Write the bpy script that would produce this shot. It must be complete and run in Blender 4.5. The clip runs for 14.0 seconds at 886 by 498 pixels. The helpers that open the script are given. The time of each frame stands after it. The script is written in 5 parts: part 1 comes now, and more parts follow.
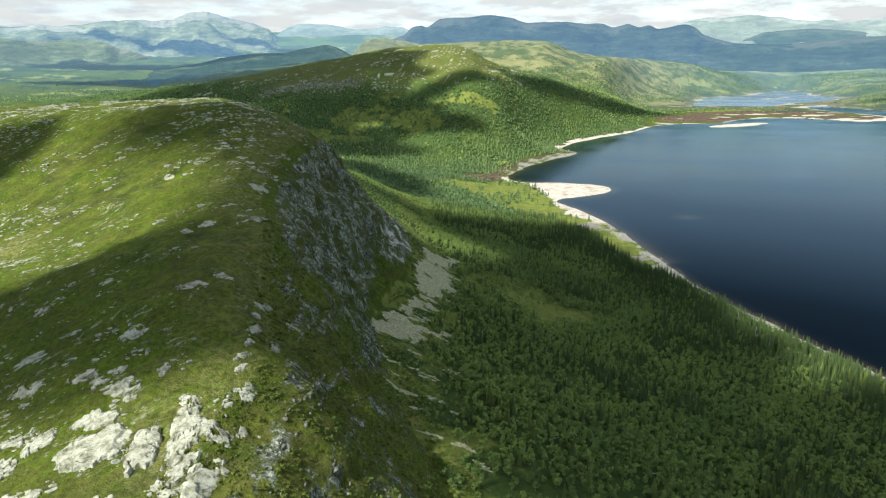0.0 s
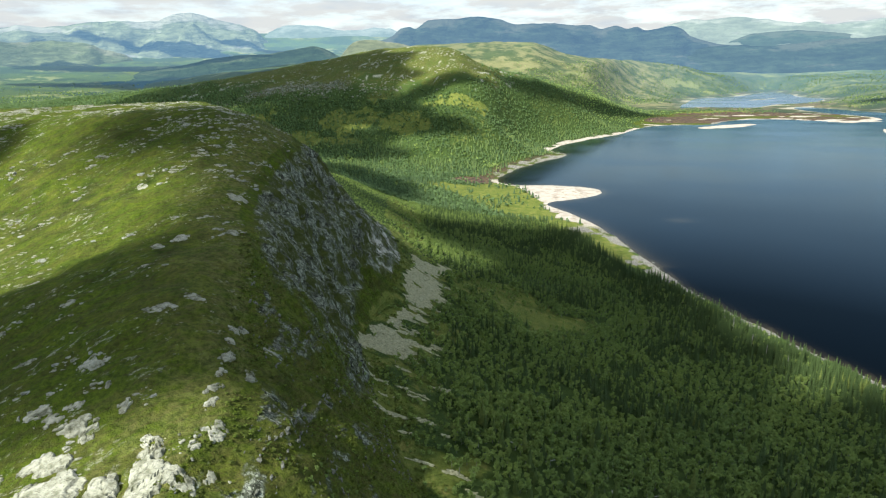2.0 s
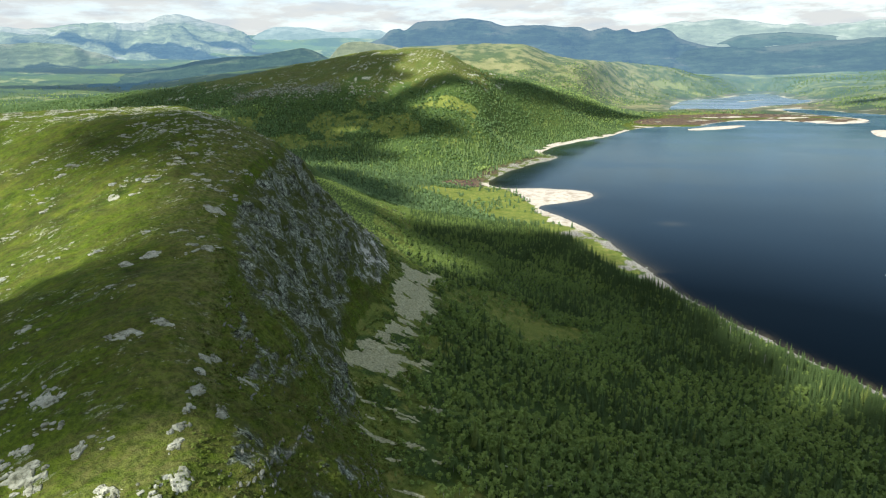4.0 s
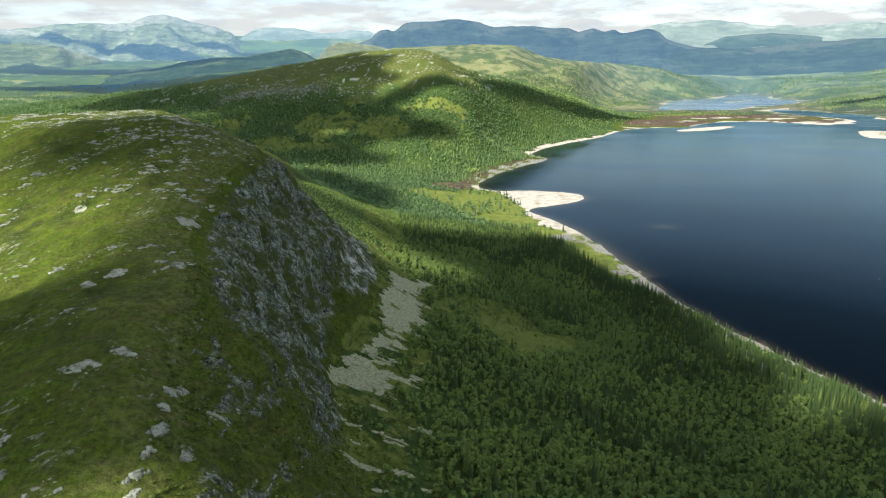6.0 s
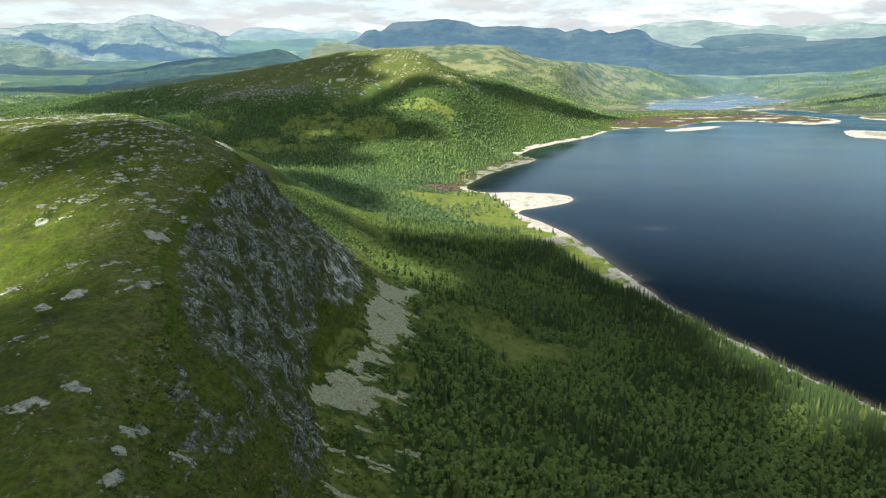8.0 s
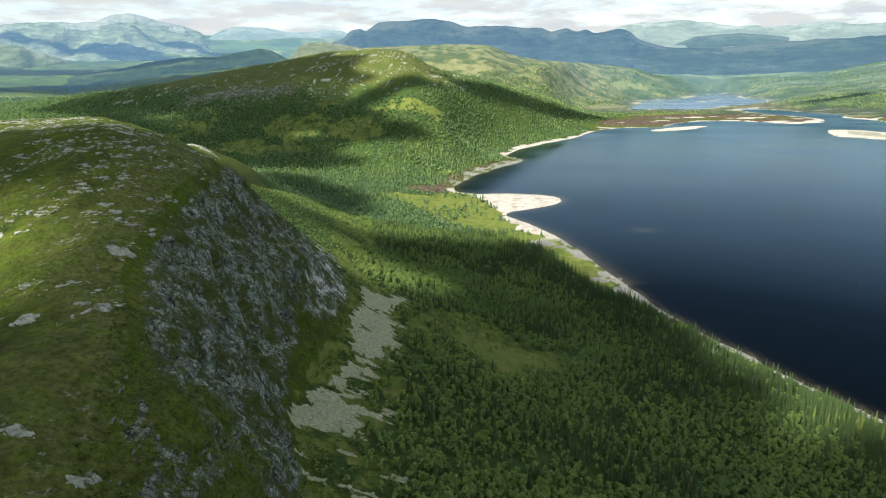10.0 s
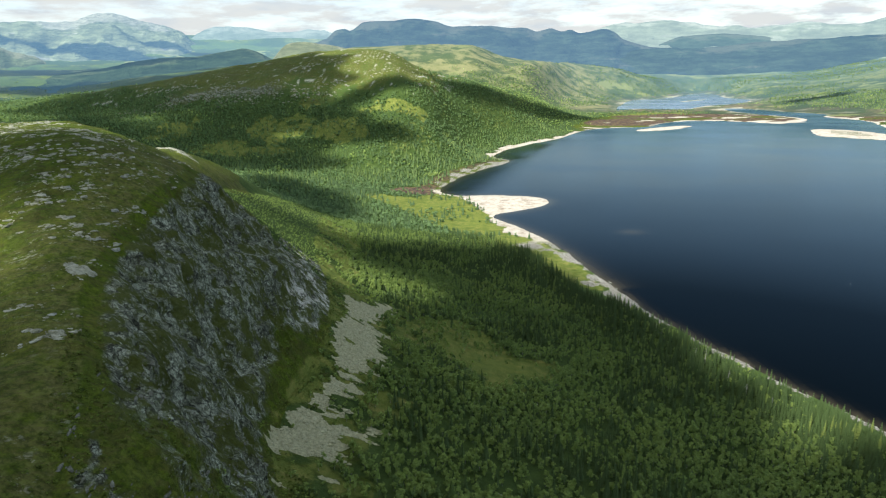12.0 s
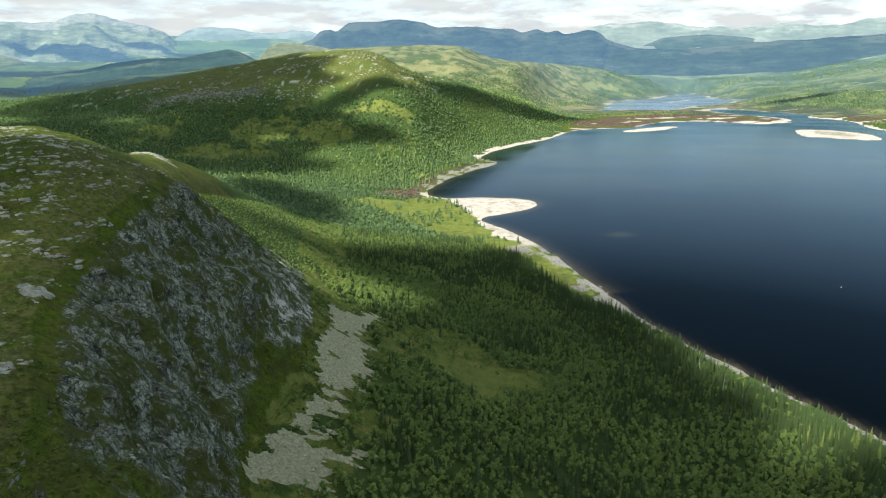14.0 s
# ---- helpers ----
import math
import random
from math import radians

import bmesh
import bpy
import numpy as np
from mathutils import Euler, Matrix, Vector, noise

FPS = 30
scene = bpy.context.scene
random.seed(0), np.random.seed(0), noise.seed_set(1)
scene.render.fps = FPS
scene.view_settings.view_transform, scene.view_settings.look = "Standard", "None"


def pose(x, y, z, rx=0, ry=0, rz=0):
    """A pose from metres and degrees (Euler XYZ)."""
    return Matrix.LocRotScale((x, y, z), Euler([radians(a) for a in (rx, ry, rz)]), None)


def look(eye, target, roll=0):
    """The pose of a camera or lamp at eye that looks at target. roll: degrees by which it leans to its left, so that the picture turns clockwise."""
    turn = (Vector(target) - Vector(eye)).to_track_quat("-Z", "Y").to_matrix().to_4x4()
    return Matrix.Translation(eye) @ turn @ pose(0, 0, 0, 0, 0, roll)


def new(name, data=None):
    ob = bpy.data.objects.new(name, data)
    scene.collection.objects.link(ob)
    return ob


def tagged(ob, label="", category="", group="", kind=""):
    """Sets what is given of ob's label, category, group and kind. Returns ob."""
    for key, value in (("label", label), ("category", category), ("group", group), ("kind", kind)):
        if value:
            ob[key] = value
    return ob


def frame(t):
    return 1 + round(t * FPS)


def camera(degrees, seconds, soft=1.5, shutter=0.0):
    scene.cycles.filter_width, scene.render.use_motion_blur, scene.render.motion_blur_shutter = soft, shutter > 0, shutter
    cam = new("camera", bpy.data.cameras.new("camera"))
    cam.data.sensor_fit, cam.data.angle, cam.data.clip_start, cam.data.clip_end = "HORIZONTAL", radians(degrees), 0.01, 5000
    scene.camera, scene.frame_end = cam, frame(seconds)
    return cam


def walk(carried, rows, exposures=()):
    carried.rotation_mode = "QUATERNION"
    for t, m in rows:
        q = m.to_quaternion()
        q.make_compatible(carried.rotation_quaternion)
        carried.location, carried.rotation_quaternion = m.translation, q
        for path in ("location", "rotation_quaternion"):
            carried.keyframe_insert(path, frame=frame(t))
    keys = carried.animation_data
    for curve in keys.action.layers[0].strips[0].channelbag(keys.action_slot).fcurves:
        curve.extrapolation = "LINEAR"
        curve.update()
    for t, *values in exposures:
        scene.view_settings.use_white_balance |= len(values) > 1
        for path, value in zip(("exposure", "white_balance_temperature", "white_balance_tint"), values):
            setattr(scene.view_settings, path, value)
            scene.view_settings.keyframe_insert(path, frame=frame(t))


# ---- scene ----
cam = camera(72.4, 14.0, soft=1.2)
PATH = [
    (0, (1.21, -1.36, 158.55), (-83.6, 951.9, -131.4), -1.13),
    (0.5, (0.97, 1.24, 158.67), (-79.2, 955.0, -131.1), -1.13),
    (1, (0.75, 3.84, 158.78), (-75.1, 958.0, -130.6), -1.14),
    (1.5, (0.56, 6.45, 158.91), (-71.1, 961.1, -130.0), -1.14),
    (2, (0.39, 9.05, 159.04), (-67.3, 964.2, -129.3), -1.15),
    (4.5, (-0.15, 22.08, 159.73), (-48.3, 979.1, -126.1), -1.18),
    (5, (-0.20, 24.68, 159.88), (-44.3, 982.0, -125.7), -1.18),
    (5.5, (-0.24, 27.27, 160.03), (-40.2, 984.9, -125.4), -1.19),
    (6, (-0.27, 29.87, 160.18), (-35.9, 987.6, -125.1), -1.19),
    (6.5, (-0.28, 32.46, 160.33), (-31.5, 990.4, -125.0), -1.20),
    (7, (-0.28, 35.04, 160.48), (-26.9, 993.1, -124.9), -1.21),
    (7.5, (-0.27, 37.62, 160.63), (-22.1, 995.7, -124.9), -1.21),
    (8, (-0.26, 40.20, 160.78), (-17.2, 998.3, -125.0), -1.22),
    (10.5, (-0.10, 52.95, 161.48), (9.4, 1010.9, -125.4), -1.25),
    (11, (-0.06, 55.48, 161.61), (15.0, 1013.3, -125.5), -1.26),
    (11.5, (-0.02, 57.99, 161.73), (20.6, 1015.7, -125.4), -1.27),
    (12, (0.01, 60.50, 161.85), (26.2, 1018.0, -125.3), -1.27),
    (12.5, (0.04, 62.99, 161.97), (31.7, 1020.4, -125.1), -1.28),
    (13, (0.07, 65.47, 162.07), (37.0, 1022.7, -124.8), -1.29),
    (13.5, (0.09, 67.94, 162.17), (42.2, 1025.0, -124.5), -1.30),
    (14, (0.11, 70.39, 162.26), (47.1, 1027.4, -124.1), -1.30),
]
walk(cam, [(t, look(eye, target, roll)) for t, eye, target, roll in PATH], exposures=((0, 1.06), (14, 1.06)))

# ---- world, sun, clouds' light ----
SUN_DIR = Vector((-0.47, -0.53, 0.70)).normalized()      # towards the sun
sun_data = bpy.data.lights.new("sun", "SUN")
sun_data.energy, sun_data.angle, sun_data.color = 5.0, radians(0.6), (0.97, 0.97, 0.93)
sun = new("sun", sun_data)
sun.matrix_world = look(SUN_DIR * 900, (0, 0, 0))

world = bpy.data.worlds.new("world")
scene.world = world
world.use_nodes = True
wn, wl = world.node_tree.nodes, world.node_tree.links
wn.clear()
sky = wn.new("ShaderNodeTexSky")
sky.sky_type, sky.sun_disc = "NISHITA", False
sky.sun_elevation = math.asin(SUN_DIR.z)
sky.sun_rotation = math.atan2(SUN_DIR.x, SUN_DIR.y)
sky.air_density, sky.dust_density, sky.ozone_density = 1.0, 0.42, 1.2
w_co = wn.new("ShaderNodeTexCoord")
w_map = wn.new("ShaderNodeMapping")
w_map.inputs["Scale"].default_value = (9.0, 9.0, 46.0)
w_noise = wn.new("ShaderNodeTexNoise")
w_noise.inputs["Scale"].default_value, w_noise.inputs["Detail"].default_value, w_noise.inputs["Roughness"].default_value = 1.0, 7, 0.62
w_ramp = wn.new("ShaderNodeValToRGB")
w_ramp.color_ramp.elements[0].position, w_ramp.color_ramp.elements[1].position = 0.40, 0.55
w_ramp.color_ramp.elements[0].color = (0.62, 0.62, 0.62, 1)
w_tone = wn.new("ShaderNodeTexNoise")
w_tone.inputs["Scale"].default_value, w_tone.inputs["Detail"].default_value = 1.7, 5
w_col = wn.new("ShaderNodeValToRGB")
w_col.color_ramp.elements[0].position, w_col.color_ramp.elements[1].position = 0.36, 0.56
w_col.color_ramp.elements[0].color, w_col.color_ramp.elements[1].color = (0.84, 0.92, 0.98, 1), (0.96, 1.0, 1.0, 1)
w_bg, w_cl, w_mix, w_out = wn.new("ShaderNodeBackground"), wn.new("ShaderNodeBackground"), wn.new("ShaderNodeMixShader"), wn.new("ShaderNodeOutputWorld")
w_bg.inputs["Strength"].default_value, w_cl.inputs["Strength"].default_value = 0.125, 0.385
wl.new(w_co.outputs["Generated"], w_map.inputs["Vector"])
wl.new(w_map.outputs["Vector"], w_noise.inputs["Vector"])
wl.new(w_map.outputs["Vector"], w_tone.inputs["Vector"])
wl.new(w_noise.outputs["Fac"], w_ramp.inputs["Fac"])
wl.new(w_tone.outputs["Fac"], w_col.inputs["Fac"])
wl.new(sky.outputs["Color"], w_bg.inputs["Color"])
wl.new(w_col.outputs["Color"], w_cl.inputs["Color"])
w_sep = wn.new("ShaderNodeSeparateXYZ")
w_fade = wn.new("ShaderNodeValToRGB")
for position, value in ((0.16, 0.90), (0.24, 0.42), (0.36, 0.05), (0.80, 0.95)):
    w_fade.color_ramp.elements.new(position).color = (value, value, value, 1)
w_fade.color_ramp.elements[0].position, w_fade.color_ramp.elements[0].color = 0.07, (1, 1, 1, 1)
w_mul = wn.new("ShaderNodeMath")
w_mul.operation = "MULTIPLY"
wl.new(w_co.outputs["Generated"], w_sep.inputs[0])
wl.new(w_sep.outputs["Z"], w_fade.inputs["Fac"])
wl.new(w_ramp.outputs["Color"], w_mul.inputs[0])
wl.new(w_fade.outputs["Color"], w_mul.inputs[1])
wl.new(w_mul.outputs["Value"], w_mix.inputs["Fac"])
wl.new(w_bg.outputs["Background"], w_mix.inputs[1])
wl.new(w_cl.outputs["Background"], w_mix.inputs[2])
wl.new(w_mix.outputs["Shader"], w_out.inputs["Surface"])

# ---- arithmetic ----
rng = np.random.default_rng(7)


def hash01(*ints):
    h = np.zeros_like(ints[0], dtype=np.uint64)
    for k, v in enumerate(ints):
        h = (h ^ (v.astype(np.int64).astype(np.uint64) + np.uint64(0x9E3779B97F4A7C15 + 77 * k))) * np.uint64(0xBF58476D1CE4E5B9)
        h ^= h >> np.uint64(29)
    return (h >> np.uint64(40)).astype(np.float64) / float(1 << 24)


def vnoise(x, y, z=None):
    """Smooth value noise in -1..1, over two or three coordinates."""
    x, y = np.asarray(x, float), np.asarray(y, float)
    xi, yi = np.floor(x), np.floor(y)
    fx, fy = x - xi, y - yi
    fx, fy = fx * fx * (3 - 2 * fx), fy * fy * (3 - 2 * fy)

    def layer(*zi):
        a, b = hash01(xi, yi, *zi), hash01(xi + 1, yi, *zi)
        c, d = hash01(xi, yi + 1, *zi), hash01(xi + 1, yi + 1, *zi)
        return (a + (b - a) * fx) * (1 - fy) + (c + (d - c) * fx) * fy
    if z is None:
        return layer() * 2 - 1
    z = np.asarray(z, float)
    zi = np.floor(z)
    fz = z - zi
    fz = fz * fz * (3 - 2 * fz)
    return (layer(zi) * (1 - fz) + layer(zi + 1) * fz) * 2 - 1


def fbm(x, y, size, octaves=4, gain=0.5, shift=0.0):
    total, amp, norm = 0, 1.0, 0
    x, y = np.asarray(x) / size + shift, np.asarray(y) / size - shift
    for _ in range(octaves):
        total, norm = total + amp * vnoise(x, y), norm + amp
        x, y, amp = x * 2.03 + 17.1, y * 2.03 - 9.7, amp * gain
    return total / norm


def step(a, b, x):
    t = np.clip((np.asarray(x, float) - a) / (b - a), 0, 1)
    return t * t * (3 - 2 * t)


def glide(x, xs, vs):
    """Monotone cubic through the stations xs, vs."""
    xs, vs = np.asarray(xs, float), np.asarray(vs, float)
    h, d = np.diff(xs), np.diff(vs) / np.diff(xs)
    m = np.zeros_like(vs)
    same = d[:-1] * d[1:] > 0
    m[1:-1][same] = 2 * d[:-1][same] * d[1:][same] / (d[:-1] + d[1:])[same]
    m[0], m[-1] = d[0], d[-1]
    x = np.clip(x, xs[0], xs[-1])
    k = np.clip(np.searchsorted(xs, x) - 1, 0, len(h) - 1)
    t = (x - xs[k]) / h[k]
    return ((2 * t**3 - 3 * t**2 + 1) * vs[k] + (t**3 - 2 * t**2 + t) * h[k] * m[k]
            + (3 * t**2 - 2 * t**3) * vs[k + 1] + (t**3 - t**2) * h[k] * m[k + 1])


def chaikin(points, times=2):
    p = np.asarray(points, float)
    for _ in range(times):
        q = np.roll(p, -1, axis=0)
        p = np.stack([0.75 * p + 0.25 * q, 0.25 * p + 0.75 * q], 1).reshape(-1, 2)
    return p


def outline_distance(x, y, poly):
    """Distance to a closed outline, negative inside it."""
    x, y = np.asarray(x, float), np.asarray(y, float)
    shape = x.shape
    x, y = x.ravel(), y.ravel()
    best, inside = np.full(x.shape, 1e18), np.zeros(x.shape, bool)
    for (ax, ay), (bx, by) in zip(poly, np.roll(poly, -1, axis=0)):
        dx, dy = bx - ax, by - ay
        t = np.clip(((x - ax) * dx + (y - ay) * dy) / (dx * dx + dy * dy + 1e-9), 0, 1)
        best = np.minimum(best, (x - ax - t * dx) ** 2 + (y - ay - t * dy) ** 2)
        if ay != by:
            inside ^= ((ay > y) != (by > y)) & (x < (bx - ax) * (y - ay) / (by - ay) + ax)
    return np.where(inside, -1, 1).reshape(shape) * np.sqrt(best).reshape(shape)


# ---- the lie of the land ----
LAKE = chaikin([(330, 0), (268, 160), (228, 240), (203, 295), (187, 328), (170, 372), (149, 427), (136, 507), (124, 586), (103, 660),
                (74, 708), (72, 727), (97, 741), (135, 761), (158, 793), (138, 826), (87, 838), (34, 842), (14, 881), (33, 934),
                (68, 1009), (111, 1070), (162, 1132), (121, 1186), (169, 1293), (242, 1383), (321, 1461), (382, 1581), (440, 1645),
                (498, 1668), (590, 1650), (650, 1740), (716, 1793), (804, 1804), (900, 1734), (947, 1650), (985, 1690), (1080, 1738), (1095, 1820), (1070, 1900), (1040, 2050), (1045, 2190), (1100, 2260), (1155, 2130), (1185, 2000),
                (1240, 1895), (1150, 1825), (1205, 1695), (1130, 1540), (1092, 1426), (1180, 1250), (1500, 900), (1400, -100), (800, -700)])
POND = chaikin([(690, 2260), (760, 2450), (825, 2600), (958, 2900), (1124, 2930), (1325, 3160), (1486, 3420), (1510, 3220), (1390, 2900), (1400, 2780), (1420, 2680), (1225, 2460), (1110, 2430), (1030, 2345), (955, 2260), (866, 2290), (785, 2345)])
ISLAND = chaikin([(862, 1376), (925, 1512), (980, 1512), (1035, 1409), (985, 1285), (940, 1280), (900, 1334)], 2)
SCREE = chaikin([(-46, 350), (-34, 346), (-24, 372), (-14, 370), (-23, 332), (-26, 311), (-15, 313), (-21, 290), (-15, 278), (-24, 262), (-22, 248), (-30, 243), (-34, 234), (-22, 234), (-28, 225), (-14, 236),
                 (-14, 227), (-26, 216), (-20, 209), (-28, 203), (-36, 199), (-44, 197), (-48, 203), (-44, 224), (-39, 236), (-35, 262), (-40, 277), (-37, 308)], 2)
# thin tongues of scree below the steep side: place, length across and width
TONGUES = ((-32.3, 176.6, 6.5, 1.3), (-24.5, 177.6, 6.5, 1.1), (-12.8, 189.6, 4.2, 1.8), (-18.7, 176.0, 3.4, 0.8), (-25.8, 159.7, 5.0, 1.4), (-17.0, 162.1, 3.4, 1.7), (-20.4, 151.5, 2.5, 1.2),
           (-39.1, 182.8, 3.6, 1.1), (-10.4, 158.6, 1.3, 1.2), (-30.1, 168.0, 2.6, 0.8), (-27.8, 195.0, 2.4, 0.8), (-16, 139, 4.0, 0.9), (-7, 140, 3.0, 1.4), (-1, 134, 2.6, 1.4))
CLEARING = chaikin([(-13, 359), (7, 374), (30, 366), (46, 343), (60, 336), (50, 304), (29, 298), (9, 328), (-9, 332)], 2)
HILL_MEADOWS = ((-250, 1116, 52, 38), (-145, 1100, 46, 30), (-34, 1170, 60, 19), (-425, 1095, 40, 34), (-300, 1040, 60, 16))
SHORE_MEADOW = chaikin([(-85, 850), (-15, 815), (10, 850), (40, 836), (70, 715), (96, 655), (112, 590), (124, 520), (128, 478), (112, 492), (94, 556), (74, 606), (30, 640), (-8, 715), (-45, 780)], 2)


def fell(x, y):
    """The near hill: a spine, a brow, a steep side and its foot, in cross-sections along y."""
    ys = (0, 60, 85, 110, 137, 160, 190, 220, 258, 300, 340, 400, 470, 600, 800)
    xs = glide(y, ys, (-70, -60, -59, -63, -69, -76, -90, -106, -120, -145, -155, -162, -166, -180, -200))
    zs = glide(y, ys, (78, 95, 100.5, 108, 115, 118, 124, 134, 144.5, 145, 138, 124, 112, 78, 48))
    fall = glide(y, ys, (0.25, 0.22, 0.2, 0.2, 0.2, 0.22, 0.22, 0.16, 0.05, 0.03, 0.05, 0.08, 0.08, 0.06, 0.05))
    yb = (0, 60, 85, 96, 115, 126, 157, 180, 215, 250, 280, 317, 360, 400, 470, 600, 800)
    xb = glide(y, yb, (-46, -45, -46, -43.5, -46, -51, -60, -72, -79, -81, -86, -104, -120, -125, -128, -130, -130))
    zb = glide(y, yb, (78, 93, 100.5, 102, 102, 105, 114, 119, 124, 130, 130, 125, 115, 103, 85, 56, 40))
    yf = (0, 60, 100, 120, 140, 160, 180, 215, 250, 285, 335, 400, 480, 600, 800)
    xf = glide(y, yf, (2, 0, -4, -10, -20, -28, -34, -45, -42, -40, -47, -64, -76, -92, -110))
    zf = glide(y, yf, (56, 58, 60, 62, 65, 65.5, 66, 65, 63, 66, 61, 60, 56, 38, 26))
    w = np.maximum(xs - x, 0)
    top = zs - fall * w * w / (w + 18)
    v = np.clip((x - xs) / (xb - xs), 0, 1)
    top = np.where(x > xs, zs + (zb - zs) * v**2.0, top)
    u = np.clip((x - xb) / (xf - xb), 0, 1)
    side = zf + (zb - zf) * (1 - (0.62 * u + 0.38 * step(0, 1, u)))
    return np.where(x < xb, top, side), xb, xf, zf, u


def land(x, y):
    """Height of the ground, without the fine relief, and the masks that go with it."""
    x, y = np.asarray(x, float), np.asarray(y, float)
    s = np.minimum(outline_distance(x, y, LAKE), np.where(y > 1900, outline_distance(x, y, POND), 1e9))
    s_lake = s + 2.2 * fbm(x, y, 16, 3) + 4.5 * step(480, 640, y) * fbm(x, y, 42, 3, shift=2.0)
    si = np.maximum(s_lake, 0)
    r = np.hypot(x, y)
    az = np.degrees(np.arctan2(x, y))
    near = glide(si, (0, 8, 60, 100, 130, 160, 200, 240, 275, 400, 900), (0, 1.2, 6, 11, 17, 24, 37, 52, 64, 72, 80))
    low = glide(si, (0, 10, 60, 150, 300, 500, 900, 2500), (0, 1.0, 3.5, 11, 27, 40, 52, 70))
    flat = glide(si, (0, 15, 120, 400, 900, 2500), (0, 0.7, 2.5, 8, 22, 60))
    z = near + (low - near) * step(480, 680, y)
    marsh = step(1560, 1660, y) * step(330, 480, x)
    z = z + (flat - z) * marsh
    # the near hill over the lower slope
    h, xb, xf, zf, u = fell(x, y)
    foot = fell(xf, y)[0]
    si_f = np.maximum(outline_distance(xf, y, LAKE), 0)
    near_f = glide(si_f, (0, 8, 60, 100, 130, 160, 200, 240, 275, 400, 900), (0, 1.2, 6, 11, 17, 24, 37, 52, 64, 72, 80))
    low_f = glide(si_f, (0, 10, 60, 150, 300, 500, 900, 2500), (0, 1.0, 3.5, 11, 27, 40, 52, 70))
    diff = foot - (near_f + (low_f - near_f) * step(480, 680, y))
    z_out = z + diff * np.exp(-np.maximum(x - xf, 0) / 38.0) * step(2, 30, si)
    back = 1 - step(520, 800, y)
    z = np.where(x > xf, z + (z_out - z) * back, z + (h - z) * back)
    # the second hill
    ridge_x = (-1500, -1080, -810, -670, -540, -445, -352, -275, -207, -100, -55, -18, 50, 178, 305, 433, 540)
    ridge_z = glide(x, ridge_x, (70, 93, 118, 131, 149, 167, 181, 195, 202, 200, 192, 170, 144, 112, 74, 26, 4))
    ridge_y = 1465 + 1.2 * np.maximum(x - 20, 0)
    dy = (ridge_y - y + 40 * fbm(x, y, 260, 2)) / np.where(y < ridge_y, 560, 620)
    bump = 0.5 + 0.5 * np.cos(np.pi * np.clip(np.abs(dy), 0, 1) ** 0.9)
    z = np.maximum(z, 0) + np.maximum(ridge_z - np.maximum(z, 0), 0) * bump * step(0, 160, si) + np.minimum(z, 0)
    # the low ridge beyond it
    r3 = glide(az, (-30, -12, -2, 4, 5.5, 6.6, 8.2, 10.4, 12, 13.1, 14.8, 16, 17.1, 18.6, 20.5, 24), (60, 170, 218, 214, 196, 176, 165, 157, 140, 129, 112, 103, 95, 74, 60, 0))
    r3_at = 2750 + 600 * step(9, 14, az)
    z = z + np.maximum(r3 - z, 0) * np.exp(-((r - r3_at) / 480.0) ** 2) * step(0, 380, si) * step(1750, 2100, r)
    # rising plain and the eastern slope
    far = 262 * (np.maximum(r - 1700, 0) / 2800) ** 2.0
    flats = step(3, 12, az) * step(1800, 2000, r)
    z = z + (far * (1 - flats) + 76 * np.clip((r - 2300) / 1700, 0, 2) ** 1.3 * flats) * step(0, 200, si)
    z = z + 100 * step(30, 42, az) * step(2100, 3900, r) * step(0, 300, si)
    z = np.where(y < -60, z * np.exp(-np.maximum(-y - 60, 0) / 900.0), z)
    # the lake's bed and the island
    z = np.where(s_lake < 0, np.maximum(s_lake * 0.09, -6), z)
    isle = -outline_distance(x, y, ISLAND) + 5 * fbm(x, y, 30, 2)
    for ax, ay, bx, by, wide in ((1110, 2690, 1260, 2800, 16), (550, 1580, 690, 1655, 26), (905, 1700, 1050, 1690, 10)):
        t = np.clip(((x - ax) * (bx - ax) + (y - ay) * (by - ay)) / ((bx - ax) ** 2 + (by - ay) ** 2), 0, 1)
        isle = np.maximum(isle, wide * (0.6 + 0.5 * np.sin(np.pi * t)) - np.hypot(x - ax - t * (bx - ax), y - ay - t * (by - ay)) + 8 * fbm(x, y, 40, 2))
    z = np.where((isle > -40) & (s < 0), np.maximum(z, np.clip(isle * 0.05, -6, 1.6)), z)
    return z, s_lake, u, xb, xf, isle


def relief(x, y, z):
    """Hummocks and swells laid over the land."""
    rough = np.clip((z - 60) / 50, 0, 1) * (y < 700)
    hill2 = step(70, 130, z) * step(1000, 1150, y)
    wet = step(0.3, 3.0, z)
    return wet * (0.5 * fbm(x, y, 30, 4) + rough * (1.3 * fbm(x, y, 24, 3, shift=5.0) + 0.85 * fbm(x, y, 6, 3, shift=9.0))
                  + hill2 * (9 * fbm(x, y, 120, 4, 0.55) + 3 * np.abs(fbm(x, y, 35, 3))) + step(900, 2600, np.hypot(x, y)) * 5 * fbm(x, y, 150, 4) * step(4, 20, z))


def height(x, y):
    z = land(x, y)[0]
    return z + relief(x, y, z)

# ---- materials ----
def nodes_of(name):
    m = bpy.data.materials.new(name)
    m.use_nodes = True
    n, l = m.node_tree.nodes, m.node_tree.links
    n.clear()
    out, bsdf = n.new("ShaderNodeOutputMaterial"), n.new("ShaderNodeBsdfPrincipled")
    l.new(bsdf.outputs["BSDF"], out.inputs["Surface"])
    bsdf.inputs["Specular IOR Level"].default_value = 0.06
    return m, n, l, bsdf


